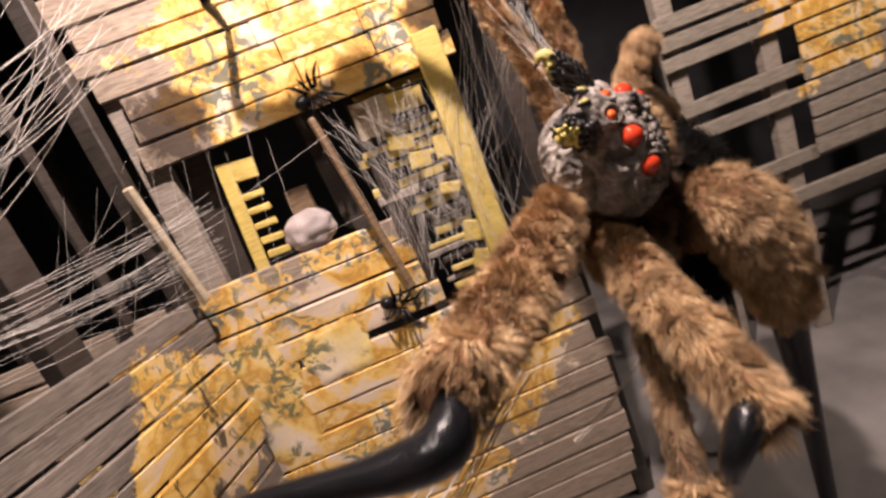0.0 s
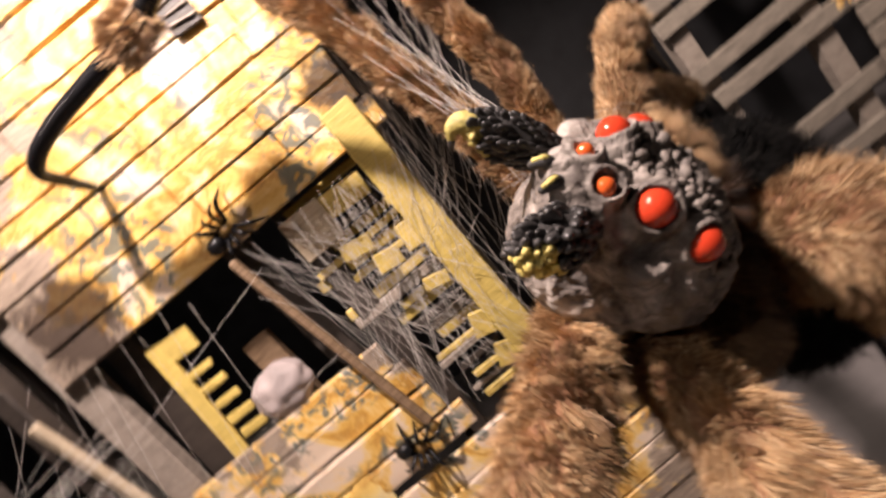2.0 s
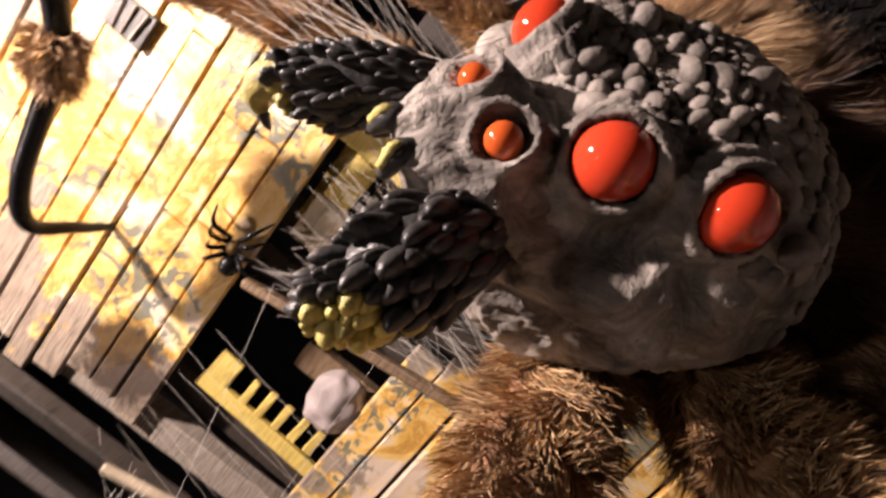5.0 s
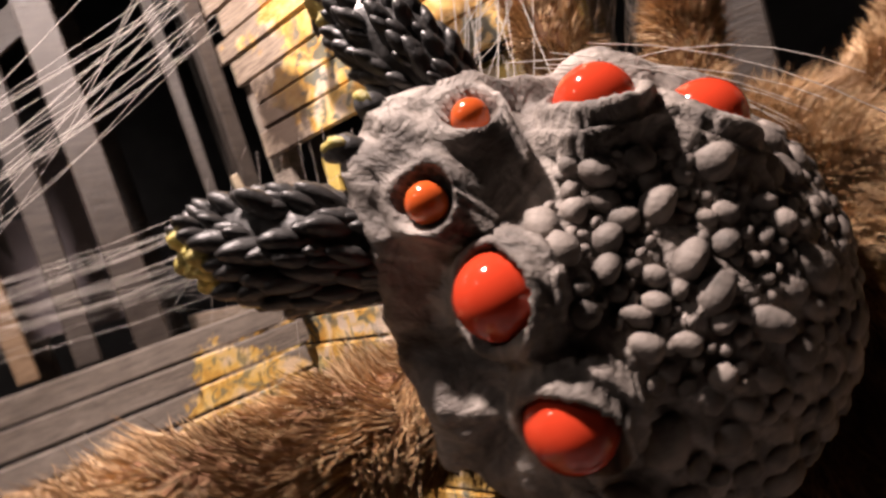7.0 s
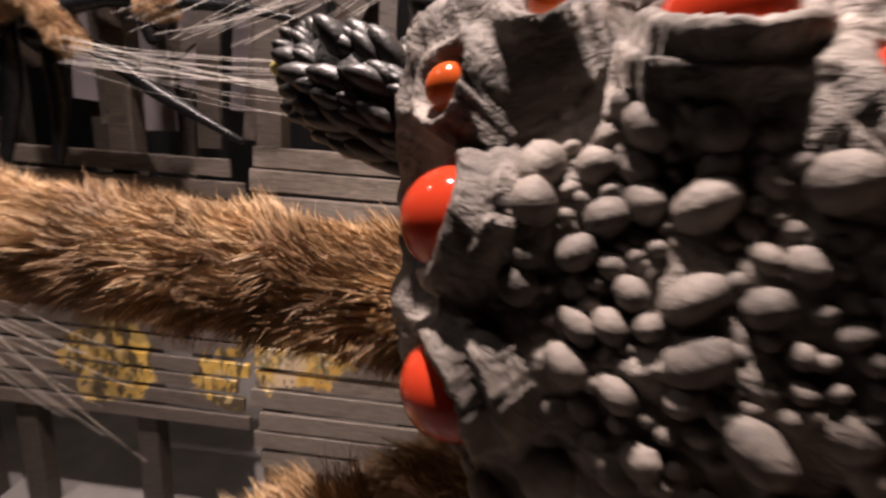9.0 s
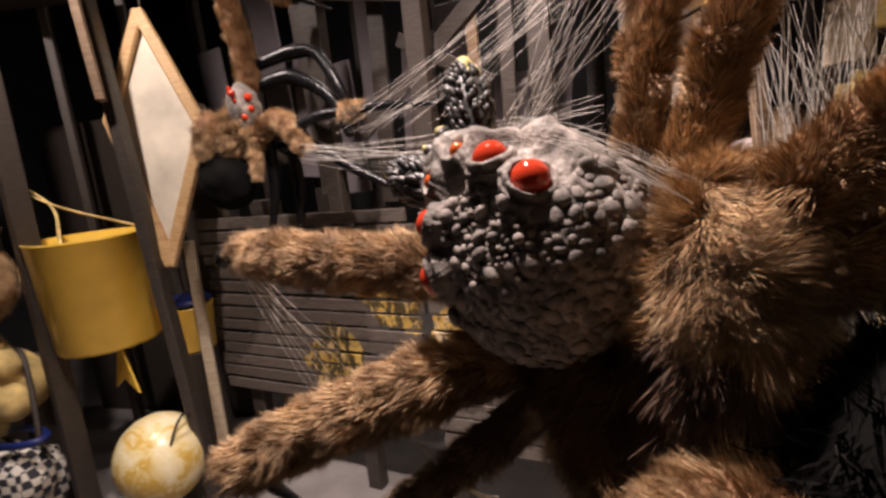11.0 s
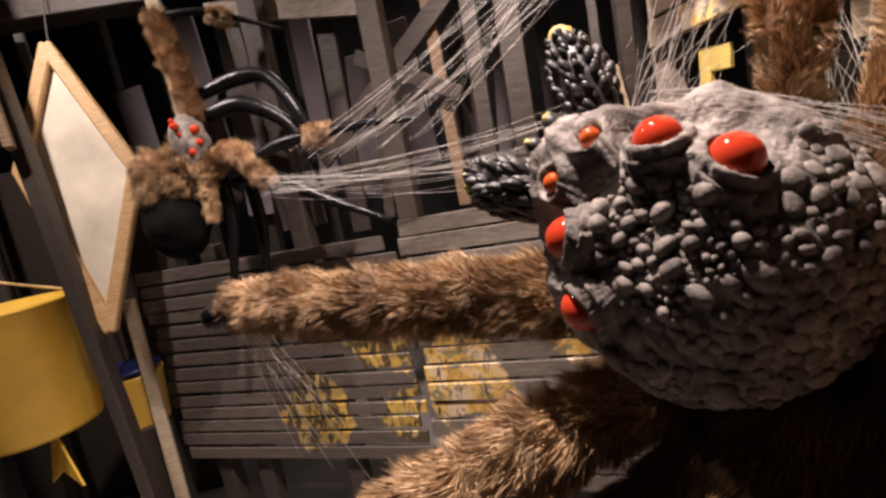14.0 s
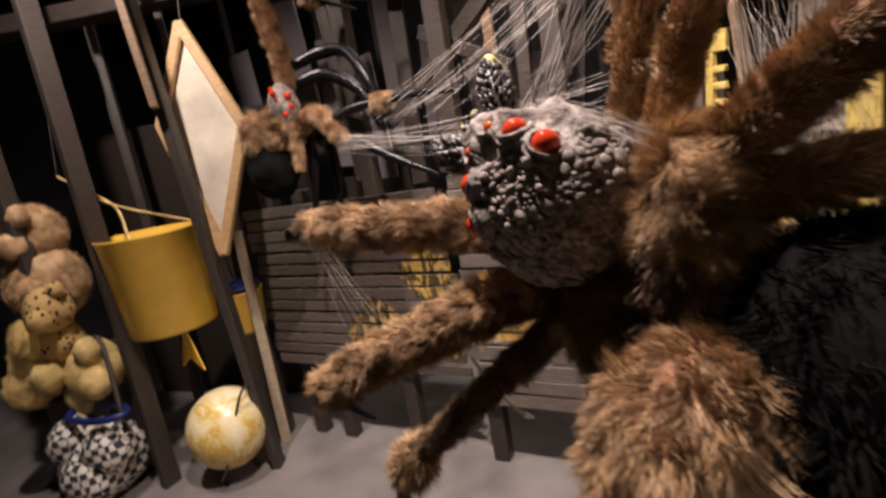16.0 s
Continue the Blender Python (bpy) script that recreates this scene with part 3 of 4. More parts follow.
# ---- cage with lampshade, picture, globe and toys ----
def cage():
    c = thing("cage_bars", (-0.85, -1.0, 0), "tall dark wooden bars of a cage", "cage", "", "structure")
    for i, (a, b, w) in enumerate((((-0.66, -1.23, 0), (-0.80, -1.36, 2.9), 0.085), ((-0.84, -0.72, 0), (-0.92, -0.98, 2.9), 0.07), ((-0.62, -1.62, 0), (-0.64, -1.66, 2.9), 0.08),
                                   ((-1.2, -1.5, 0), (-1.2, -1.5, 2.9), 0.06), ((-1.35, -1.2, 0), (-1.35, -1.2, 2.9), 0.06), ((-1.4, -1.75, 0), (-1.4, -1.75, 2.9), 0.06))):
        beam("bar", a, b, w, w * 0.6, DARK_WOOD, c, turn=35, seed=i)
    beam("lit_edge_bar", (-0.83, -0.86, 1.75), (-0.80, -0.90, 2.9), 0.07, 0.03, BROWN_WOOD, c, seed=9)
    beam("top_rail", (-0.95, -1.9, 2.30), (-1.30, -0.55, 2.30), 0.13, 0.08, DARK_WOOD, c, seed=10)
    beam("pale_bar", (-1.02, -0.80, 0.0), (-1.05, -0.80, 1.15), 0.05, 0.03, PALE_WOOD, c, turn=30, seed=11)
    beam("back_board", (-1.55, -2.2, 0.9), (-1.55, -1.0, 0.9), 1.8, 0.03, DARK_WOOD, c, turn=90, seed=12)


cage()


def drum(name, base, r0, r1, h, mat, parent, wall=0.006):
    bm = bmesh.new()
    n = 40
    rings = [(r0, 0), (r0 + 0.004, 0.012), (r1, h - 0.012), (r1 + 0.005, h), (r1 - wall, h), (r0 - wall, 0.004)]
    vs = [[bm.verts.new((base[0] + r * math.cos(2 * math.pi * j / n), base[1] + r * math.sin(2 * math.pi * j / n), base[2] + z)) for j in range(n)] for r, z in rings]
    for i in range(len(rings)):
        a, b = vs[i], vs[(i + 1) % len(rings)]
        for j in range(n):
            bm.faces.new((a[j], a[(j + 1) % n], b[(j + 1) % n], b[j]))
    bmesh.ops.recalc_face_normals(bm, faces=list(bm.faces))
    return part(name, bm, mat, parent)


def lampshade():
    t = thing("drum_lamp", (-0.85, -1.14, 0.73), "yellow translucent plastic drum shade hung on cords", "lampshade")
    drum("drum", (-0.85, -1.125, 0.755), 0.195, 0.222, 0.475, SHADE, t)
    for a in (0.5, 2.6):
        p = (-0.85 + 0.218 * math.cos(a), -1.125 + 0.218 * math.sin(a), 1.228)
        dress("cord", tube_mesh("cord", [p, (-0.84, -1.28, 1.38), (-0.80, -1.52, 1.55)], [0.007, 0.005, 0.004], 6, 6), CLOTH, t)
    dress("hook_cord", tube_mesh("hook_cord", [(-0.80, -1.52, 1.55), (-0.85, -1.50, 1.9), (-0.97, -1.50, 2.3)], [0.003, 0.003, 0.003], 6, 6), DARK_WOOD, t)
    bm = bmesh.new()
    k = [(0, 0, 0), (-0.09, 0, -0.20), (0.0, 0.02, -0.14), (0.10, 0, -0.19), (0.03, 0.0, 0.0)]
    v = [bm.verts.new((-0.79 + 0.3 * x, -1.02 + x, 0.752 + z)) for x, _, z in k]
    w = [bm.verts.new((p.co.x + 0.006, p.co.y - 0.004, p.co.z)) for p in v]
    bm.faces.new(v)
    bm.faces.new(w[::-1])
    for i in range(5):
        bm.faces.new((v[i], w[i], w[(i + 1) % 5], v[(i + 1) % 5]))
    part("ribbon", bm, SHADE, t, "folded yellow ribbon", smooth=False)


lampshade()


def picture():
    t = thing("hanging_picture", (-0.98, -0.86, 1.05), "cream picture in a honey wood frame hung cornerwise", "picture")
    T, R, B, L = Vector((-1.09, -0.85, 2.12)), Vector((-1.07, -0.62, 1.63)), Vector((-0.92, -0.78, 1.08)), Vector((-0.97, -0.99, 1.69))
    c = (T + R + B + L) / 4
    n = (R - L).cross(T - B).normalized()
    if n.dot(Vector((0.94, 0.93, 1.42)) - c) < 0:
        n = -n
    cs = [T, R, B, L]
    bm = bmesh.new()
    v = [bm.verts.new(c + (p - c) * 0.92) for p in cs]
    w = [bm.verts.new(c + (p - c) * 0.92 - n * 0.01) for p in cs]
    bm.faces.new(v)
    bm.faces.new(w)
    for i in range(4):
        bm.faces.new((v[i], v[(i + 1) % 4], w[(i + 1) % 4], w[i]))
    bmesh.ops.recalc_face_normals(bm, faces=list(bm.faces))
    part("canvas", bm, CANVAS, t, smooth=False)
    for i in range(4):
        a, b = cs[i], cs[(i + 1) % 4]
        m = box_bm((0.05, 0.035, (b - a).length + 0.03), 0.006)
        z = (b - a).normalized()
        x = n.cross(z)
        rot = Matrix((x, n, z)).transposed().to_4x4()
        m.transform(Matrix.Translation((a + b) / 2 + n * 0.01) @ rot)
        part("frame_side", m, FRAME_WOOD, t, smooth=False)
    part("wire", _wire([T, T + Vector((-0.05, 0, 0.25))]), DARK_WOOD, t)


def _wire(points, r=0.003):
    bm = bmesh.new()
    me = tube_mesh("wire", [tuple(p) for p in points] if len(points) > 2 else [tuple(points[0]), tuple((points[0] + points[1]) / 2), tuple(points[1])], [r] * max(3, len(points)), 6, 4)
    bm.from_mesh(me)
    bpy.data.meshes.remove(me)
    return bm


picture()


def globe():
    t = thing("yellow_globe", (-0.77, -0.90, 0.05), "cream and yellow marbled plastic globe", "globe")
    blob("ball", (-0.77, -0.90, 0.25), (0.185, 0.185, 0.195), BALL, t, "", 0.0, 4)
    drum("stand", (-0.77, -0.90, 0.0), 0.09, 0.07, 0.07, DARK_WOOD, t)
    tagged(dress("meridian_ring", tube_mesh("meridian_ring", [(-0.77 + 0.15 * math.cos(a), -0.90 + 0.15 * math.sin(a), 0.25 - 0.205 * math.cos(1.9 * a)) for a in np.linspace(0.2, 2.6, 9)], [0.006] * 9, 6, 4), DARK_WOOD, t), "dark wooden ring")


globe()


def toys():
    def lump(name, balls, mat, label, cat, fuzz=0):
        bm = bmesh.new()
        for (x, y, z), r in balls:
            o = bmesh.ops.create_icosphere(bm, subdivisions=3, radius=1.0)
            for v in o["verts"]:
                k = 1 + 0.12 * noise.noise(v.co * 2 + Vector((x, y, z)))
                v.co = Vector((x + v.co.x * r * k, y + v.co.y * r * k, z + v.co.z * r * 1.1 * k))
        return tagged(part(name, bm, mat), label, cat, "toys in the cage")
    def plush(balls, mat, label, seed, count=3000, hair=0.022):
        """A soft toy: head, body, limbs and ears, the large ones under short pile."""
        (x, y, z), r = balls[1]
        t = thing("soft_toy", (x, y, z - r), label, "soft toy", "toys in the cage")
        for n, (c, r) in enumerate(balls):
            ob = blob(("head", "body", "paw", "ear", "ear", "muzzle")[n], c, (r, r, r * 1.1), mat, t, "", 0.12, 3)
            if n < 3:
                tagged(fur_on_blob("short_fur", c, (r, r, r * 1.1), count, hair, 0.0012, mat, ob, (0.1, 0.1, -0.4), None, seed + n), "", "", "", "stuff")
        return t
    plush([((-0.74, -1.72, 1.30), 0.135), ((-0.72, -1.70, 1.06), 0.17), ((-0.60, -1.62, 1.04), 0.075), ((-0.64, -1.62, 1.40), 0.05), ((-0.70, -1.84, 1.41), 0.05), ((-0.60, -1.66, 1.27), 0.06)], TAN_FUR, "large tan plush toy leaning in the cage", 31)
    spotted_toy = lump("spotted_toy", [((-0.60, -1.56, 0.96), 0.10), ((-0.62, -1.60, 0.80), 0.10), ((-0.52, -1.52, 0.93), 0.05), ((-0.60, -1.48, 1.05), 0.035), ((-0.62, -1.64, 1.05), 0.035)], SPOTTED, "tan soft toy with black spots", "soft toy")
    lump("muzzle", [((-0.515, -1.535, 0.92), 0.022)], BLACK_FUR, "", "").parent = spotted_toy
    plush([((-0.64, -1.72, 0.70), 0.16), ((-0.56, -1.66, 0.84), 0.09), ((-0.55, -1.78, 0.60), 0.10), ((-0.52, -1.60, 0.66), 0.065)], CLOTH, "worn yellow plush toy slumped on its side", 37)
    lump("sitting_doll", [((-0.68, -1.52, 0.62), 0.13), ((-0.62, -1.44, 0.74), 0.055), ((-0.60, -1.42, 0.58), 0.07), ((-0.66, -1.58, 0.50), 0.10)], CLOTH, "plain cream cloth doll sitting in the cage", "doll")
    tagged(beam("toy_crate", (-0.72, -1.62, 0.0), (-0.72, -1.62, 0.5), 0.26, 0.34, DARK_WOOD, turn=10), "dark wooden crate under the toys", "crate")
    sack = [((-0.60, -1.50, 0.20), 0.17), ((-0.55, -1.60, 0.30), 0.12), ((-0.54, -1.38, 0.28), 0.11), ((-0.50, -1.48, 0.16), 0.13), ((-0.60, -1.68, 0.16), 0.12)]
    bundle = thing("checked_bundle", (-0.58, -1.5, 0.03), "black and white checked cloth bundle on the floor", "cloth")
    for c, r in sack:
        blob("fold", c, (r, r, r * 1.05), CHECKED, bundle, "", 0.2, 3)
    b = thing("dark_hoop", (-0.56, -1.42, 0.45), "dark blue hoop with a tall bent handle resting on checked cloth", "hoop handle")
    dress("rim", tube_mesh("rim", [(-0.56 + 0.07 * math.cos(a), -1.42 + 0.17 * math.sin(a), 0.445) for a in np.linspace(0, 6.28, 14)], [0.016] * 14, 8, 3), BLUE, b)
    dress("handle", tube_mesh("handle", [(-0.57, -1.58, 0.45), (-0.64, -1.52, 0.66), (-0.68, -1.44, 0.78), (-0.64, -1.36, 0.66), (-0.57, -1.28, 0.45)], [0.012] * 5, 8, 5), DARK_WOOD, b)
    drum_t = thing("yellow_bucket", (-1.0, -0.84, 0.0), "small yellow bucket with a blue lid behind the bars", "bucket")
    drum("bucket_body", (-1.10, -0.92, 0.62), 0.09, 0.11, 0.22, SHADE, drum_t)
    blob("lid", (-1.10, -0.92, 0.86), (0.11, 0.11, 0.03), BLUE, drum_t)
    drum("stool", (-1.10, -0.92, 0.0), 0.10, 0.09, 0.62, DARK_WOOD, drum_t)


def spotted():
    m = material("spotted_plush", (0.5, 0.33, 0.12), 0.9)
    k = Nodes(m)
    n = k.add("ShaderNodeTexVoronoi", Scale=38.0)
    k.link(k.position(), n.inputs["Vector"])
    k.colour(k.ramp(n.outputs["Distance"], [(0.28, (0.02, 0.015, 0.01)), (0.36, (0.50, 0.34, 0.13))]))
    return m


SPOTTED = spotted()
toys()


# ---- spider heads ----
HEAD_O = np.array([0.3227, 0.8214, 1.3475])
HEAD_F = np.array([-0.538, -0.492, 0.684])
HEAD_L = np.array([0.217, 0.7035, 0.677])
HEAD_D = np.cross(HEAD_L, HEAD_F)
HEAD_D /= np.linalg.norm(HEAD_D)
BIG_EYES = [((0.052, -0.0445, 0.009), 0.0174), ((0.050, 0.0555, 0.005), 0.0174), ((0.004, -0.0765, 0.005), 0.0176), ((0.001, 0.0755, 0.001), 0.0180)]
SMALL_EYES = [((0.0887, -0.0190, 0.0030), 0.0090), ((0.0899, 0.0238, 0.0), 0.0086)]


def gaze(p):
    """The way an eye at p looks out of the head."""
    n = np.array((p[0] * 1.6 + 0.01, p[1] * 1.7, 0.085))
    return n / np.linalg.norm(n)


def head_axes(p):
    """From the head's own axes (forward, right, up) to the world."""
    p = np.atleast_2d(p)
    return HEAD_O + p[:, :1] * HEAD_F + p[:, 1:2] * HEAD_L + p[:, 2:3] * HEAD_D


def smin(a, b, k):
    h = np.clip(0.5 + 0.5 * (b - a) / k, 0, 1)
    return b * (1 - h) + a * h - k * h * (1 - h)


def ellipsoid(p, c, r):
    q = (p - np.array(c)) / np.array(r)
    n = np.linalg.norm(q, axis=1)
    return (n - 1) * min(r) * (0.6 + 0.4 * n / np.maximum(n, 1))


def capsule(p, a, b, r):
    a, b = np.array(a), np.array(b)
    t = np.clip(((p - a) @ (b - a)) / ((b - a) @ (b - a)), 0, 1)[:, None]
    return np.linalg.norm(p - a - t * (b - a), axis=1) - r


def torus(p, c, n, ring, tube):
    q = p - c
    h = q @ n
    return np.hypot(np.linalg.norm(q - h[:, None] * n, axis=1) - ring, h) - tube


def small_gaze(p):
    n = np.array((0.45, 0.3 if p[1] > 0 else -0.3, 0.84))
    return n / np.linalg.norm(n)


def eye_centre(p, r):
    return np.array(p) - gaze(p) * r * 0.42


def head_shape(p):
    d = ellipsoid(p, (-0.024, 0.004, -0.079), (0.104, 0.115, 0.090))
    d = smin(d, ellipsoid(p, (0.062, 0.0, -0.050), (0.060, 0.060, 0.044)), 0.03)
    d = smin(d, ellipsoid(p, (0.03, 0.0, -0.11), (0.075, 0.085, 0.06)), 0.03)
    d = smin(d, ellipsoid(p, (0.106, 0.0, -0.026), (0.024, 0.042, 0.020)), 0.018)
    for s in (-1, 1):
        # brow along the flank, ridges of the muzzle and cheek, bumps behind the eyes
        k = 1.0 if s > 0 else 0.90
        d = smin(d, capsule(p, (0.072, s * 0.060, -0.044), (0.045, s * 0.090 * k, -0.043), 0.0105 * k), 0.020)
        d = smin(d, capsule(p, (0.045, s * 0.092 * k, -0.042), (0.0, s * 0.106 * k, -0.044), 0.013 * k), 0.020)
        d = smin(d, capsule(p, (0.124, s * 0.010, -0.014), (0.098, s * 0.040, -0.016), 0.008), 0.008)
        d = smin(d, capsule(p, (0.098, s * 0.040, -0.016), (0.060, s * 0.078, -0.046), 0.0065), 0.007)
        d = smin(d, capsule(p, (0.112, s * 0.006, -0.008), (0.072, s * 0.004, -0.008), 0.0075), 0.008)
        d = smin(d, capsule(p, (0.028, s * 0.082, -0.030), (0.030, s * 0.104, -0.052), 0.007), 0.009)
        d = smin(d, ellipsoid(p, (-0.034, s * 0.082, -0.024), (0.016, 0.009, 0.010)), 0.010)
    for e, r in BIG_EYES:
        c, n = eye_centre(e, r), gaze(e)
        d = smin(d, capsule(p, c - n * r * 2.2, c - n * r * 0.46, r * 1.21), 0.017)
        d = smin(d, torus(p, c + n * r * 0.10, n, r * 1.13, 0.0040), 0.0035)
        d = smin(d, torus(p, c - n * r * 0.42, n, r * 1.36, 0.0032), 0.0030)
        d = -smin(-d, np.linalg.norm(p - c, axis=1) - r * 1.01, 0.0012)
    for e, r in SMALL_EYES:
        c, n = np.array(e), small_gaze(e)
        d = smin(d, capsule(p, c - n * 0.022, c - n * 0.010, r * 1.5), 0.012)
        d = smin(d, torus(p, c - n * 0.001, n, r * 1.62, 0.0038), 0.006)
        d = -smin(-d, np.linalg.norm(p - c - n * 0.001, axis=1) - r * 1.34, 0.003)
    return d


def head_mesh(name):
    bm = bmesh.new()
    bmesh.ops.create_icosphere(bm, subdivisions=7, radius=1.0)
    n = len(bm.verts)
    dirs = np.array([v.co[:] for v in bm.verts])
    c = np.array((0.01, 0, -0.06))
    lo, hi = np.zeros(n), np.full(n, 0.30)
    for _ in range(22):
        mid = (lo + hi) / 2
        out = head_shape(c + dirs * mid[:, None]) > 0
        hi = np.where(out, mid, hi)
        lo = np.where(out, lo, mid)
    pts = c + dirs * lo[:, None]
    w = head_axes(pts)
    eye_gap = np.min([np.linalg.norm(pts - (eye_centre(e, r) if r > 0.012 else np.array(e)), axis=1) - r for e, r in BIG_EYES + SMALL_EYES], axis=0)
    for i, v in enumerate(bm.verts):
        q = Vector(pts[i])
        rim = min(1.0, max(0.12, (eye_gap[i] - 0.001) / 0.012))
        fold = noise.noise(q * 60) * 0.0022 - abs(noise.noise(Vector((q.x * 26, q.y * 60, q.z * 40)))) * 0.0075 + 0.002
        fold -= max(0.0, 0.10 - abs(noise.noise(Vector((q.x * 55, q.y * 110, q.z * 90))))) * 0.018
        fold = fold * rim + noise.noise(q * 210) * 0.0005
        v.co = Vector(w[i]) + Vector(w[i] - HEAD_O - HEAD_D * -0.06).normalized() * fold
    return bm, pts


def scatter_pebbles(parent):
    """Warts on the crown: round and proud between the eyes, flat and close behind them."""
    rng = np.random.default_rng(8)
    placed = []
    dirs = rng.normal(0, 1, (22000, 3))
    dirs /= np.linalg.norm(dirs, axis=1, keepdims=True)
    dirs = dirs[(dirs[:, 2] > -0.45) & (dirs[:, 0] < 0.62)]
    centre = np.array((-0.015, 0, -0.075))
    lo, hi = np.full(len(dirs), 0.02), np.full(len(dirs), 0.3)
    for _ in range(18):
        mid = (lo + hi) / 2
        out = head_shape(centre + dirs * mid[:, None]) > 0
        hi, lo = np.where(out, mid, hi), np.where(out, lo, mid)
    spots = centre + dirs * lo[:, None]
    for p, d in zip(spots, dirs):
        if any(np.linalg.norm(p - np.array(e)) < r * 1.55 + 0.004 for e, r in BIG_EYES + SMALL_EYES):
            continue
        crown = abs(p[1] - 0.006) < 0.040 and -0.048 < p[0] < 0.056
        if p[0] > -0.012 and not crown:
            continue
        if p[1] < -0.095 and p[0] > -0.055:
            continue
        if p[2] > -0.02 and abs(p[1]) > 0.045 and p[0] > -0.03:
            continue
        r = 0.0024 + 0.0062 * rng.random() ** 1.7 if crown else 0.0040 + 0.0075 * rng.random() ** 1.3
        if placed and (np.linalg.norm(np.array([q[0] for q in placed]) - p, axis=1) < (np.array([q[1] for q in placed]) + r) * (0.80 if crown else 0.88)).any():
            continue
        placed.append((p, r, d, crown))
        if len(placed) > 700:
            break
    placed.sort(key=lambda q: not q[3])
    me = unit_ball("wart", 2, PEBBLE)
    unit = np.array([v.co[:] for v in me.vertices])
    tri = np.array([f.vertices[:] for f in me.polygons])
    rest_v, rest_f = [], []
    for i, (p, r, d, crown) in enumerate(placed):
        g = np.array([(head_shape((p + e)[None])[0] - head_shape((p - e)[None])[0]) for e in np.eye(3) * 0.004])
        g /= np.linalg.norm(g) + 1e-9
        x, y, z = frame_of(g)
        h = rng.uniform(0.75, 1.05) if crown else rng.uniform(0.42, 0.58)
        a = rng.uniform(0.8, 1.25)
        c = head_axes(p + z * (r * 0.22 if crown else 0.0))[0]
        ax = [head_axes(v)[0] - HEAD_O for v in (x * r * a, y * r / a, z * r * h)]
        if i < 300:
            piece("wart", me, parent, c, ax)
        else:
            rest_f.append(tri + len(unit) * len(rest_v))
            rest_v.append(c + unit @ np.array(ax))
    rest = dress("wart_field", poly_mesh("wart_field", np.concatenate(rest_v), np.concatenate(rest_f)), PEBBLE, parent, "flat grey warts set close together")
    tagged(rest, "flat grey warts set close together", "", "", "stuff")


def unit_ball(name, sub, mat):
    bm = bmesh.new()
    bmesh.ops.create_icosphere(bm, subdivisions=sub, radius=1.0)
    for v in bm.verts:
        v.co *= 1 + 0.14 * noise.noise(v.co * 1.4)
    me = bpy.data.meshes.new(name)
    bm.to_mesh(me)
    bm.free()
    me.polygons.foreach_set("use_smooth", [True] * len(me.polygons))
    me.materials.append(mat)
    return me


def piece(name, me, parent, centre, axes):
    """One small piece that shares a mesh, with its three half axes."""
    ob = new(name, me)
    ob.parent = parent
    m = Matrix([[*(axes[j][i] for j in range(3)), centre[i]] for i in range(3)] + [[0, 0, 0, 1]])
    ob.matrix_basis = m
    return ob


def scaled_fang(parent, root, tip, r, seed):
    """A stubby black palp covered in raised, overlapping scales, with a dry-brushed tip."""
    a, b = head_axes(root)[0], head_axes(tip)[0]
    q = [a, a * 0.6 + b * 0.4, a * 0.25 + b * 0.75, b]
    palp = dress("palp", tube_mesh("palp", q, [r * 0.72, r * 0.95, r * 0.9, r * 0.55], 24, 8, 0.05), FANG, parent, "black scaly palp")
    rng = np.random.default_rng(seed)
    x, y, z = frame_of(b - a)
    length = np.linalg.norm(b - a)
    dark, light = unit_ball("scale", 2, FANG), unit_ball("yellow_scale", 2, HORN)
    hooked = seed % 2 == 0
    low = -np.array((0, 0, 1.0)) if not hooked else -HEAD_D
    total = 150
    for i in range(total):
        t = (i + 0.5) / total * 1.22
        ang = i * 2.399963 + rng.uniform(-0.35, 0.35)
        rad = r * np.interp(t, [0, 0.4, 0.75, 1.0, 1.12, 1.22], [0.70, 0.93, 0.88, 0.58, 0.36, 0.0])
        out = math.cos(ang) * x + math.sin(ang) * y
        c = a + z * length * t + out * rad
        s = r * rng.uniform(0.13, 0.23) * (1.0 if hooked else 1.2)
        way = out * (0.45 if t < 1 else 0.9) + z * 0.9 + rng.normal(0, 0.14, 3)
        sx, sy, sz = frame_of(way)
        gold = t + 0.28 * float(out @ low) + rng.uniform(-0.06, 0.06) > 1.0 and t > 0.72
        piece("yellow_scale" if gold else "scale", light if gold else dark, palp, c, (sx * s, sy * s * 0.85, sz * s * (1.5 if gold else 2.1)))
    if hooked:
        down = -HEAD_D * 0.7 - HEAD_L * 0.5
        claw = dress("claw", tube_mesh("claw", [b - z * r * 0.1, b + z * r * 0.65, b + z * r * 1.05 + down * r * 0.45, b + z * r * 0.95 + down * r * 1.05], [r * 0.62, r * 0.52, r * 0.34, r * 0.10], 12, 6, 0.12), HORN, palp, "hooked yellow claw")
        dress("claw_point", tube_mesh("claw_point", [b + z * r * 0.97 + down * r * 0.95, b + z * r * 0.92 + down * r * 1.2, b + z * r * 0.85 + down * r * 1.35], [r * 0.17, r * 0.11, r * 0.03], 8, 4), FANG, claw, "black claw point")


def eyeball(name, centre, r, mat, parent):
    bm = bmesh.new()
    bmesh.ops.create_uvsphere(bm, u_segments=28, v_segments=18, radius=r)
    bm.transform(Matrix.Translation(centre))
    return part(name, bm, mat, parent)


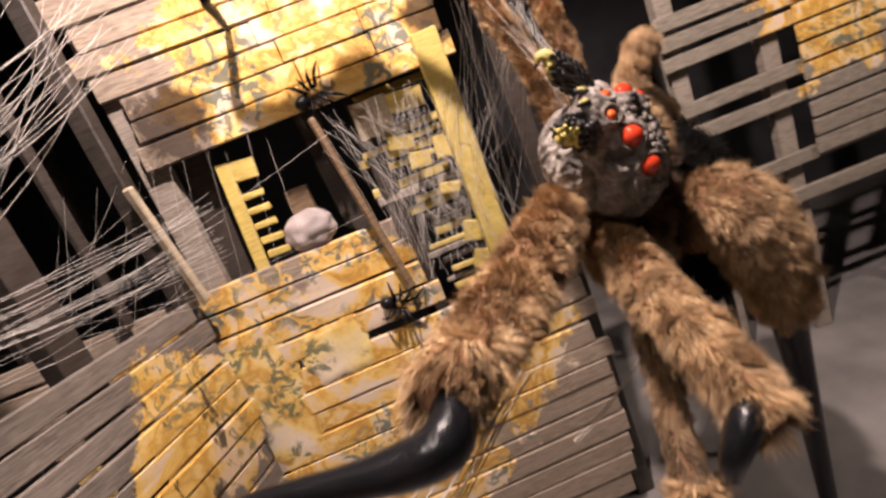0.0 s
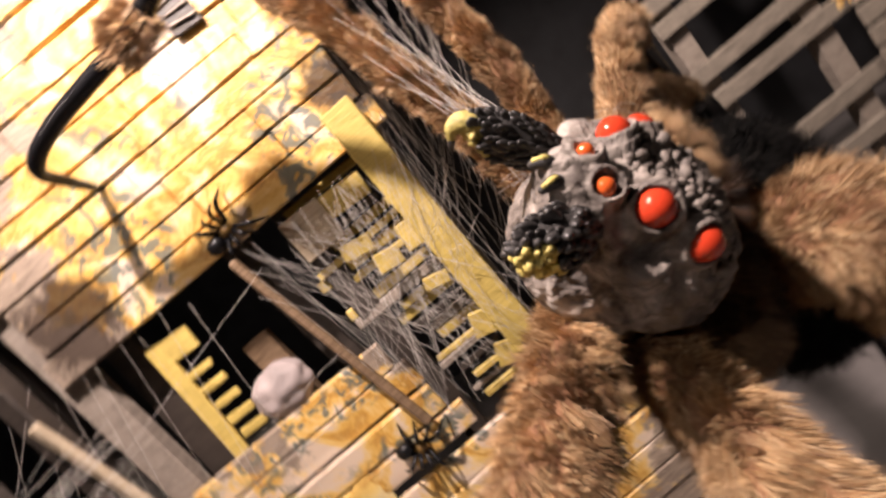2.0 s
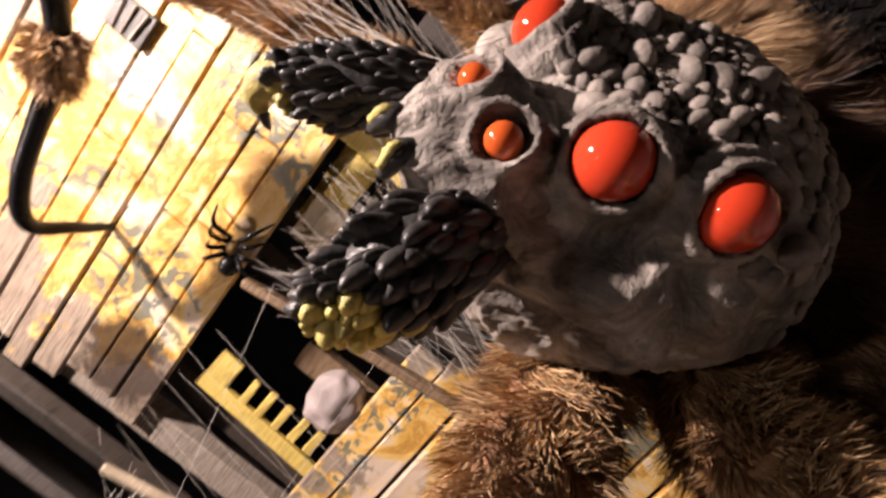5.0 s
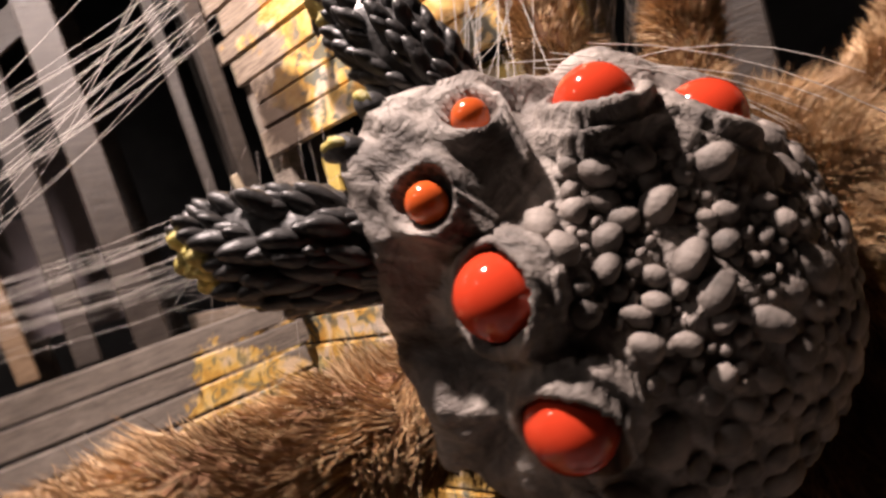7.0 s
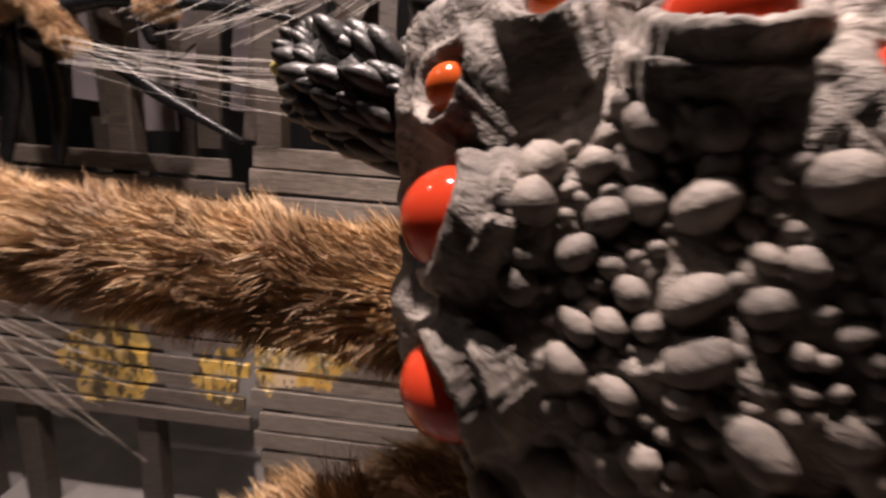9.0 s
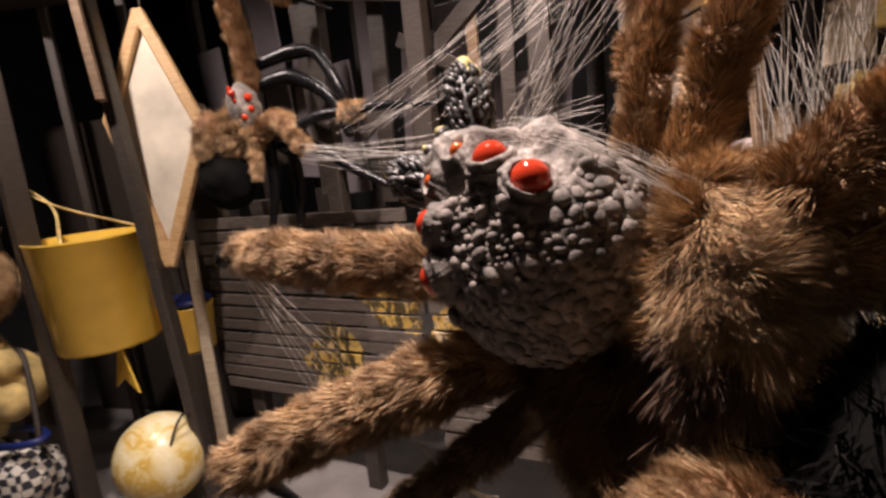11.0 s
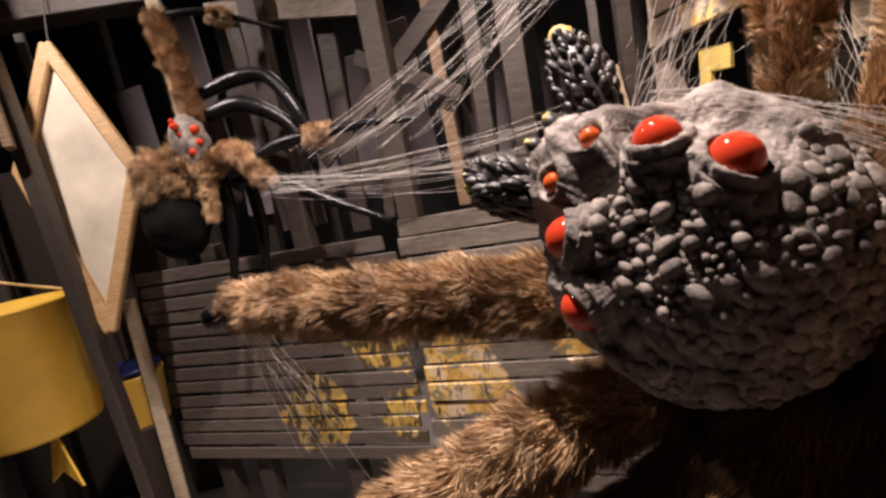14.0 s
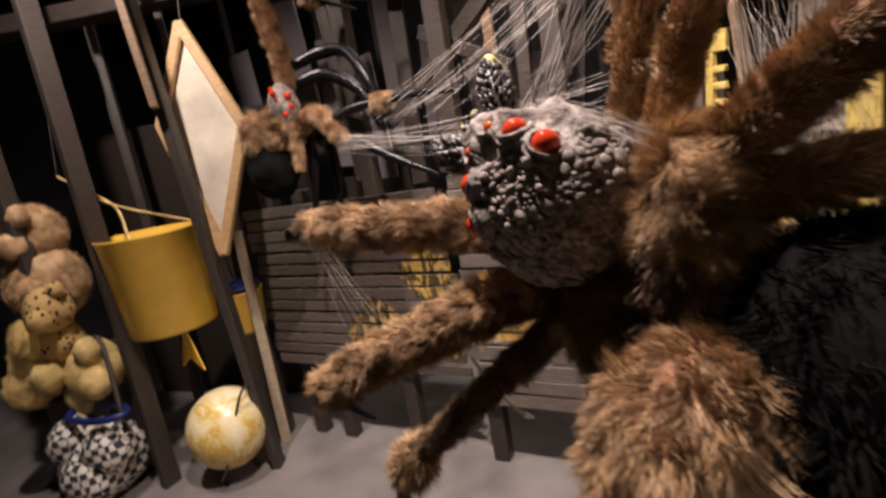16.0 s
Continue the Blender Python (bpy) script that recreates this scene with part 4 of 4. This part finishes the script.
def leg(parent, name, points, radii, count, length=0.024, width=0.0005, mat=None, core=None, label="", seed=0):
    core_ob = dress(name, tube_mesh(name, points, radii, 16, 8, 0.05), core or HIDE, parent, label)
    tagged(fur_on_path("fur", points, radii, int(count * 2.9), length, width, mat or FUR, core_ob, 1.1, seed), "", "", "", "stuff")
    return core_ob


def shin(parent, points, radii, tuft=None, tuft_mat=None):
    """The thin black lower leg with a tuft of fur at its joint."""
    ob = dress("shin", tube_mesh("shin", points, radii, 10, 6), BLACK_SHINY, parent, "thin black shiny lower leg")
    if tuft is not None:
        a, b, r = tuft
        mid = tuple((a[i] + b[i]) / 2 for i in range(3))
        tagged(fur_on_path("tuft", [a, mid, b], [r, r * 1.2, r], int(1500 * r / 0.02), r * 0.9, 0.0009, tuft_mat or TAN_FUR, ob, 0.5), "", "", "", "stuff")
    return ob


def large_spider():
    s = thing("giant_spider_prop", (0.33, 1.05, 0.0), "giant brown furry spider prop with warty grey head and red eyes", "spider prop")
    bm, _ = head_mesh("head")
    head = part("head", bm, SKIN, s, "wrinkled grey latex head")
    scatter_pebbles(head)
    for p, r in BIG_EYES:
        n = gaze(p)
        eyeball("eye", head_axes(eye_centre(p, r))[0], r, EYE, head)
    for p, r in SMALL_EYES:
        eyeball("small_eye", head_axes((p[0], p[1], p[2] - 0.004))[0], r, SMALL_EYE, head)
    scaled_fang(s, (0.100, -0.040, -0.034), (0.164, -0.070, -0.030), 0.0255, 3)
    scaled_fang(s, (0.106, 0.040, -0.026), (0.174, 0.063, -0.033), 0.0225, 4)
    for x, y, z in ((0.134, -0.0105, -0.0125), (0.134, 0.0125, -0.0130)):
        q = [head_axes((x - 0.014, y * 0.8, z - 0.006))[0], head_axes((x - 0.002, y, z))[0], head_axes((x + 0.006, y * 1.25, z - 0.009))[0]]
        tooth = dress("tooth", tube_mesh("tooth", q, [0.0070, 0.0072, 0.0040], 12, 6, 0.06), FANG, head, "blunt black tooth brushed with yellow")
        q = [head_axes((x - 0.006, y * 0.9, z + 0.0045))[0], head_axes((x + 0.002, y * 1.05, z + 0.0042))[0], head_axes((x + 0.007, y * 1.25, z - 0.004))[0]]
        dress("tooth_edge", tube_mesh("tooth_edge", q, [0.0015, 0.0030, 0.0026], 10, 6, 0.3), HORN, tooth, "yellow brushed edge")
    # trunk and mane
    tr = blob("trunk", (0.295, 1.02, 1.265), (0.090, 0.052, 0.105), HIDE, s, "", 0.1)
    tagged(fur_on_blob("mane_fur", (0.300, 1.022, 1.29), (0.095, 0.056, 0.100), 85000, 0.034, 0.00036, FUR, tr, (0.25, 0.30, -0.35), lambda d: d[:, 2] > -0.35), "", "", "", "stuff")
    # Lower trunk hair is darker: shade below the mane put into its colour.
    tagged(fur_on_blob("belly_fur", (0.297, 1.01, 1.235), (0.095, 0.060, 0.115), 42000, 0.034, 0.0005, SHADED_DARK_FUR, tr, (0.1, 0.0, -0.9), lambda d: d[:, 2] < 0.3), "", "", "", "stuff")
    tagged(fur_on_blob("underbelly_fur", (0.30, 1.0, 1.15), (0.085, 0.068, 0.10), 34000, 0.032, 0.0005, SHADED_DARK_FUR, blob("underbelly", (0.30, 1.0, 1.15), (0.080, 0.064, 0.095), BLACK_FUR, s, "shaggy underbelly with shade put into its fur colour", 0.1), (0.0, 0.0, -0.9)), "", "", "", "stuff")
    # Throat fur carries the shade under the head as a darker brown.
    th = blob("throat", (0.265, 0.945, 1.15), (0.078, 0.066, 0.10), BLACK_FUR, s, "brown furry throat with some shade put into its colour", 0.1)
    tagged(fur_on_blob("throat_fur", (0.265, 0.945, 1.15), (0.082, 0.070, 0.105), 36000, 0.030, 0.0005, HALF_SHADED_FUR, th, (0.0, -0.1, -0.9)), "", "", "", "stuff")
    ab = blob("abdomen", (0.42, 1.16, 1.07), (0.15, 0.15, 0.22), BLACK_FUR, s, "black furry abdomen", 0.08)
    tagged(fur_on_blob("abdomen_fur", (0.42, 1.16, 1.07), (0.15, 0.15, 0.22), 16000, 0.03, 0.001, BLACK_FUR, ab, (0, 0.2, -0.5)), "", "", "", "stuff")
    # left legs
    h = leg(s, "leg", [(0.17, 0.90, 1.26), (0.125, 0.70, 1.272), (0.06, 0.47, 1.278), (-0.003, 0.315, 1.281)], [0.038, 0.038, 0.036, 0.030], 15000, seed=1)
    shin(h, [(0.005, 0.30, 1.278), (-0.004, 0.262, 1.268), (-0.039, 0.255, 1.262), (-0.093, 0.266, 1.252), (-0.184, 0.289, 1.238), (-0.30, 0.33, 1.21)], [0.018, 0.021, 0.019, 0.015, 0.012, 0.006])
    k = leg(s, "leg", [(0.20, 0.89, 1.20), (0.232, 0.73, 1.155), (0.258, 0.59, 1.105), (0.285, 0.475, 1.055)], [0.034, 0.036, 0.035, 0.028], 14000, seed=2)
    shin(k, [(0.285, 0.485, 1.055), (0.262, 0.458, 1.06), (0.236, 0.445, 1.03), (0.228, 0.462, 0.985), (0.222, 0.50, 0.955)], [0.020, 0.021, 0.018, 0.012, 0.005])
    # Fur of this leg is darkened for the shade it hangs in.
    m = leg(s, "leg", [(0.25, 0.90, 1.17), (0.24, 0.80, 1.085), (0.215, 0.66, 0.955), (0.195, 0.55, 0.855)], [0.024, 0.020, 0.020, 0.020], 9000, 0.018, mat=HALF_SHADED_FUR, seed=3)
    shin(m, [(0.195, 0.55, 0.855), (0.18, 0.50, 0.74), (0.17, 0.45, 0.35), (0.16, 0.42, 0.0)], [0.018, 0.015, 0.012, 0.010], ((0.20, 0.56, 0.87), (0.19, 0.535, 0.82), 0.03))
    n = leg(s, "leg", [(0.39, 1.12, 1.06), (0.435, 1.03, 1.11), (0.487, 0.975, 1.10), (0.525, 0.975, 1.0), (0.545, 0.99, 0.88)], [0.070, 0.078, 0.080, 0.066, 0.048], 36000, 0.028, seed=4)
    shin(n, [(0.545, 0.99, 0.88), (0.56, 1.02, 0.7), (0.56, 1.02, 0.35), (0.55, 1.0, 0.0)], [0.04, 0.03, 0.02, 0.014])
    # right legs
    u = leg(s, "leg", [(0.215, 0.97, 1.38), (0.195, 0.985, 1.52), (0.14, 1.03, 1.72), (0.075, 1.075, 1.90)], [0.020, 0.022, 0.023, 0.021], 12000, 0.016, seed=5)
    shin(u, [(0.07, 1.08, 1.91), (0.0, 1.095, 1.955), (-0.127, 1.12, 1.948), (-0.31, 1.085, 1.925), (-0.40, 1.095, 1.905), (-0.425, 1.165, 1.885), (-0.447, 1.240, 1.870)], [0.020, 0.017, 0.016, 0.014, 0.013, 0.011, 0.007],
         ((-0.10, 1.113, 1.95), (-0.15, 1.115, 1.943), 0.026))
    v = leg(s, "leg", [(0.27, 1.0, 1.38), (0.275, 1.04, 1.50), (0.26, 1.09, 1.68), (0.22, 1.15, 1.88)], [0.020, 0.021, 0.021, 0.019], 11000, 0.016, seed=6)
    shin(v, [(0.22, 1.15, 1.88), (0.20, 1.22, 1.92), (0.17, 1.40, 1.86)], [0.018, 0.014, 0.008])
    w = leg(s, "leg", [(0.34, 1.04, 1.34), (0.40, 1.11, 1.42), (0.46, 1.20, 1.47), (0.50, 1.33, 1.44)], [0.028, 0.028, 0.027, 0.024], 10000, 0.018, mat=FUR, seed=7)
    shin(w, [(0.50, 1.33, 1.44), (0.54, 1.45, 1.3), (0.56, 1.52, 1.0)], [0.022, 0.018, 0.010])
    x = leg(s, "leg", [(0.34, 1.05, 1.30), (0.40, 1.15, 1.335), (0.46, 1.29, 1.345), (0.54, 1.42, 1.28)], [0.026, 0.027, 0.027, 0.025], 8000, 0.018, mat=FUR, seed=8)
    shin(x, [(0.54, 1.42, 1.26), (0.60, 1.5, 1.1), (0.62, 1.54, 0.0)], [0.022, 0.018, 0.012])


large_spider()


def small_prop_spider():
    """The second spider: the same kind of prop, smaller, hung on the fence."""
    s = thing("brown_spider_prop", (-0.81, -0.2, 1.2), "smaller furry spider prop with black shiny legs hung on the fence", "spider prop")
    c = np.array((-0.775, -0.195, 1.64))
    way = np.array((0.85, 0.45, 0.05))
    x, y, z = frame_of(way)
    head = blob("head", tuple(c), (0.05, 0.055, 0.085), SKIN, s, "grey warty head", 0.15)
    for a, b, r in ((0.024, 0.028, 0.014), (-0.03, 0.045, 0.013), (0.028, -0.01, 0.012), (0.005, -0.035, 0.012), (-0.02, 0.02, 0.008), (-0.034, 0.06, 0.008)):
        side = np.array((-0.45, 0.85, 0))
        p = c + side * a + np.array((0, 0, b)) + way * 0.043
        eyeball("eye", tuple(p), r, EYE, head)
    mane = blob("mane", (-0.80, -0.25, 1.56), (0.075, 0.085, 0.08), SHADED_DARK_FUR, s)
    tagged(fur_on_blob("mane_fur", (-0.80, -0.25, 1.56), (0.075, 0.085, 0.085), 15000, 0.03, 0.0009, FUR, mane, (0.1, -0.1, -0.3)), "", "", "", "stuff")
    blob("abdomen", (-0.78, -0.31, 1.41), (0.09, 0.10, 0.115), BLACK_FUR, s, "black furry abdomen", 0.1)
    lump = leg(s, "leg", [(-0.76, -0.27, 1.56), (-0.735, -0.32, 1.59), (-0.73, -0.34, 1.52)], [0.04, 0.045, 0.035], 3500, 0.028, seed=11)
    up = leg(s, "leg", [(-0.83, -0.195, 1.72), (-0.84, -0.215, 1.87), (-0.845, -0.248, 2.03)], [0.034, 0.036, 0.032], 4500, 0.022, mat=TAN_FUR, seed=12)
    shin(up, [(-0.845, -0.245, 2.035), (-0.88, -0.12, 2.035), (-0.90, -0.05, 2.01), (-0.945, 0.10, 1.95)], [0.014, 0.012, 0.011, 0.005], ((-0.892, -0.09, 2.02), (-0.902, -0.045, 2.005), 0.02))
    for pts, rad in (([(-0.86, -0.17, 1.79), (-0.89, -0.05, 1.82), (-0.895, 0.045, 1.80), (-0.86, 0.13, 1.67), (-0.87, 0.16, 1.55)], [0.02, 0.026, 0.022, 0.02, 0.014]),
                     ([(-0.85, -0.17, 1.72), (-0.875, -0.05, 1.735), (-0.88, 0.08, 1.65), (-0.87, 0.14, 1.52)], [0.022, 0.028, 0.022, 0.016]),
                     ([(-0.80, -0.09, 1.50), (-0.81, 0.03, 1.49), (-0.807, 0.17, 1.40), (-0.80, 0.36, 1.30)], [0.022, 0.022, 0.018, 0.008]),
                     ([(-0.80, -0.14, 1.53), (-0.815, -0.15, 1.38), (-0.81, -0.19, 1.20)], [0.024, 0.020, 0.012]),
                     ([(-0.83, -0.07, 1.52), (-0.845, -0.07, 1.36), (-0.847, -0.09, 1.22)], [0.022, 0.020, 0.012])):
        dress("shin", tube_mesh("shin", pts, rad, 10, 6), BLACK_SHINY, s, "thick black shiny leg")
    f = leg(s, "leg", [(-0.76, -0.14, 1.55), (-0.752, -0.06, 1.585), (-0.75, -0.0, 1.53), (-0.76, 0.02, 1.49)], [0.03, 0.032, 0.03, 0.026], 3500, 0.022, mat=TAN_FUR, seed=13)
    shin(f, [(-0.752, 0.0, 1.55), (-0.75, 0.10, 1.58), (-0.75, 0.22, 1.585), (-0.745, 0.36, 1.585), (-0.739, 0.50, 1.57)], [0.018, 0.017, 0.015, 0.013, 0.007], ((-0.75, 0.19, 1.585), (-0.75, 0.235, 1.583), 0.024))
    leg(s, "leg", [(-0.765, -0.16, 1.56), (-0.755, -0.165, 1.49), (-0.75, -0.17, 1.41)], [0.024, 0.020, 0.014], 2500, 0.018, seed=14)
    beam("hanger", (-0.98, -0.2, 1.45), (-0.78, -0.22, 1.55), 0.03, 0.03, DARK_WOOD, s)


small_prop_spider()


def toy_spider(name, place, size, turn, label):
    t = thing(name, place, label, "toy spider", "plastic spiders")
    c = Vector(place)
    r = Matrix.Rotation(radians(turn), 3, NORTH.n)
    def w(a, b, o):
        return tuple(c + r @ (NORTH.u * a * size + Vector((0, 0, b * size))) + NORTH.n * o * size)
    blob("abdomen", w(-0.28, 0.0, 0.15), (0.17 * size, 0.15 * size, 0.15 * size), BLACK_SHINY, t, "", 0.1, 3)
    blob("thorax", w(0.0, 0.0, 0.13), (0.12 * size, 0.11 * size, 0.11 * size), HORN_DARK, t, "", 0.1, 3)
    for i in range(4):
        for sgn in (-1, 1):
            a = (-0.10 + 0.08 * i, 0.08 * sgn)
            k = (-0.22 + 0.18 * i, 0.28 * sgn)
            e = (-0.34 + 0.28 * i, 0.44 * sgn)
            dress("leg", tube_mesh("leg", [w(*a, 0.15), w(*k, 0.32), w(*e, 0.02)], [0.042 * size, 0.038 * size, 0.016 * size], 6, 5), BLACK_SHINY, t)


HORN_DARK = plain("black_plastic_with_orange_dust", (0.16, 0.09, 0.02), 0.45, 120.0, 0.9)
toy_spider("toy_spider", NORTH.at(0.03, 1.655, 0.012), 0.125, 20, "small black plastic spider with an orange-dusted back on the planks")
toy_spider("toy_spider", NORTH.at(0.02, 1.045, 0.012), 0.125, -30, "small black plastic spider clinging to the lower planks")


# ---- webs ----
def web(name, lines, r, label):
    """Separate sagging threads as one tangle."""
    vs, fs = [], []
    k = 0
    for a, b, sag in lines:
        a, b = np.array(a), np.array(b)
        x, y, _ = frame_of(b - a)
        ring = []
        for i in range(6):
            t = i / 5
            p = a + (b - a) * t + np.array((0, 0, -sag * 4 * t * (1 - t)))
            for j in range(3):
                vs.append(p + r * (math.cos(2.1 * j) * x + math.sin(2.1 * j) * y))
        for i in range(5):
            for j in range(3):
                fs.append((k + i * 3 + j, k + i * 3 + (j + 1) % 3, k + i * 3 + 3 + (j + 1) % 3, k + i * 3 + 3 + j))
        k += 18
    return tagged(dress(name, poly_mesh(name, vs, None, fs), WEB), label, "cobweb", "", "stuff")


def webs():
    rng = random.Random(12)
    def jit(p, s):
        return tuple(v + rng.uniform(-s, s) for v in p)
    lines = []
    # from the second spider's foot to the boards by the corner
    for i in range(24):
        a = jit((-0.74 + rng.uniform(0, 0.05), 0.10 + rng.uniform(0, 0.45), 1.53), 0.03)
        b = jit((-0.62, 1.05, 1.95 + rng.uniform(-0.12, 0.12)), 0.05)
        lines.append((a, b, rng.uniform(0, 0.05)))
    for i in range(24):
        a = jit((-0.74, 0.02, 1.47), 0.03)
        b = jit((-0.55, 0.95, 1.42 + rng.uniform(-0.06, 0.14)), 0.03)
        lines.append((a, b, rng.uniform(0, 0.06)))
    web("cobweb", lines, 0.00042, "dusty grey cobweb drawn out in long threads")
    lines = []
    # gap between the panels
    for i in range(80):
        a = jit(NORTH.at(rng.uniform(0.0, 0.40), 1.60 - rng.uniform(0, 0.1), 0.06), 0.02)
        b = jit(NORTH.at(rng.uniform(0.06, 0.42), 1.05 + rng.uniform(0, 0.2), 0.07), 0.03)
        lines.append((a, b, rng.uniform(-0.05, 0.05)))
    for i in range(34):
        a = jit((0.20, 1.12, 1.75), 0.1)
        b = jit(NORTH.at(0.38, 1.3, 0.06), 0.12)
        lines.append((a, b, rng.uniform(0, 0.1)))
    web("cobweb", lines, 0.00045, "tangled cobweb threads stretched over the gap between planks")
    lines = []
    for i in range(9):
        a = jit(NORTH.at(-0.95 + rng.uniform(-0.2, 0.2), 1.25 + rng.uniform(-0.25, 0.25), 0.20), 0.05)
        b = jit(NORTH.at(rng.choice((-0.45, -0.42, 0.02)), rng.uniform(1.2, 1.75), 0.08), 0.05)
        lines.append((a, b, rng.uniform(0, 0.04)))
    for i in range(12):
        a = jit(NORTH.at(-0.1 - 0.05 * i, 1.62, 0.05), 0.03)
        b = jit(NORTH.at(-0.15 - 0.09 * i, 0.75 + rng.uniform(-0.2, 0.3), 0.12), 0.03)
        lines.append((a, b, 0.0))
    web("cobweb", lines, 0.0004, "long single cobweb threads hanging before the boards")
    lines = []
    # from the brow up to the raised legs, and a film over the dome
    for i in range(18):
        a = jit((0.235, 0.86, 1.455), 0.03)
        b = jit((0.20 - 0.04 * (i % 7) / 7, 0.99, 1.56 + rng.uniform(0, 0.22)), 0.03)
        lines.append((a, b, rng.uniform(0, 0.02)))
    for i in range(18):
        k = rng.uniform(-0.06, 0.07)
        lines.append((jit((0.25 + k, 0.845, 1.452 - abs(k) * 0.3), 0.008), jit((0.31 + k, 0.985, 1.385), 0.02), -0.010))
    web("cobweb", lines, 0.00032, "fine cobweb drawn from the spider's brow to its raised legs")
    lines = []
    for i in range(10):
        a = jit((0.05, 0.35, 1.25), 0.02)
        b = jit((-0.6, 0.1, 0.75), 0.15)
        lines.append((a, b, 0.01))
    for i in range(4):
        lines.append((jit((0.28, 0.72, 1.10), 0.005), jit((0.05, 0.75, 0.85), 0.005), 0.02))
    web("cobweb", lines, 0.0008, "stray cobweb threads hanging from the spider's legs")


webs()
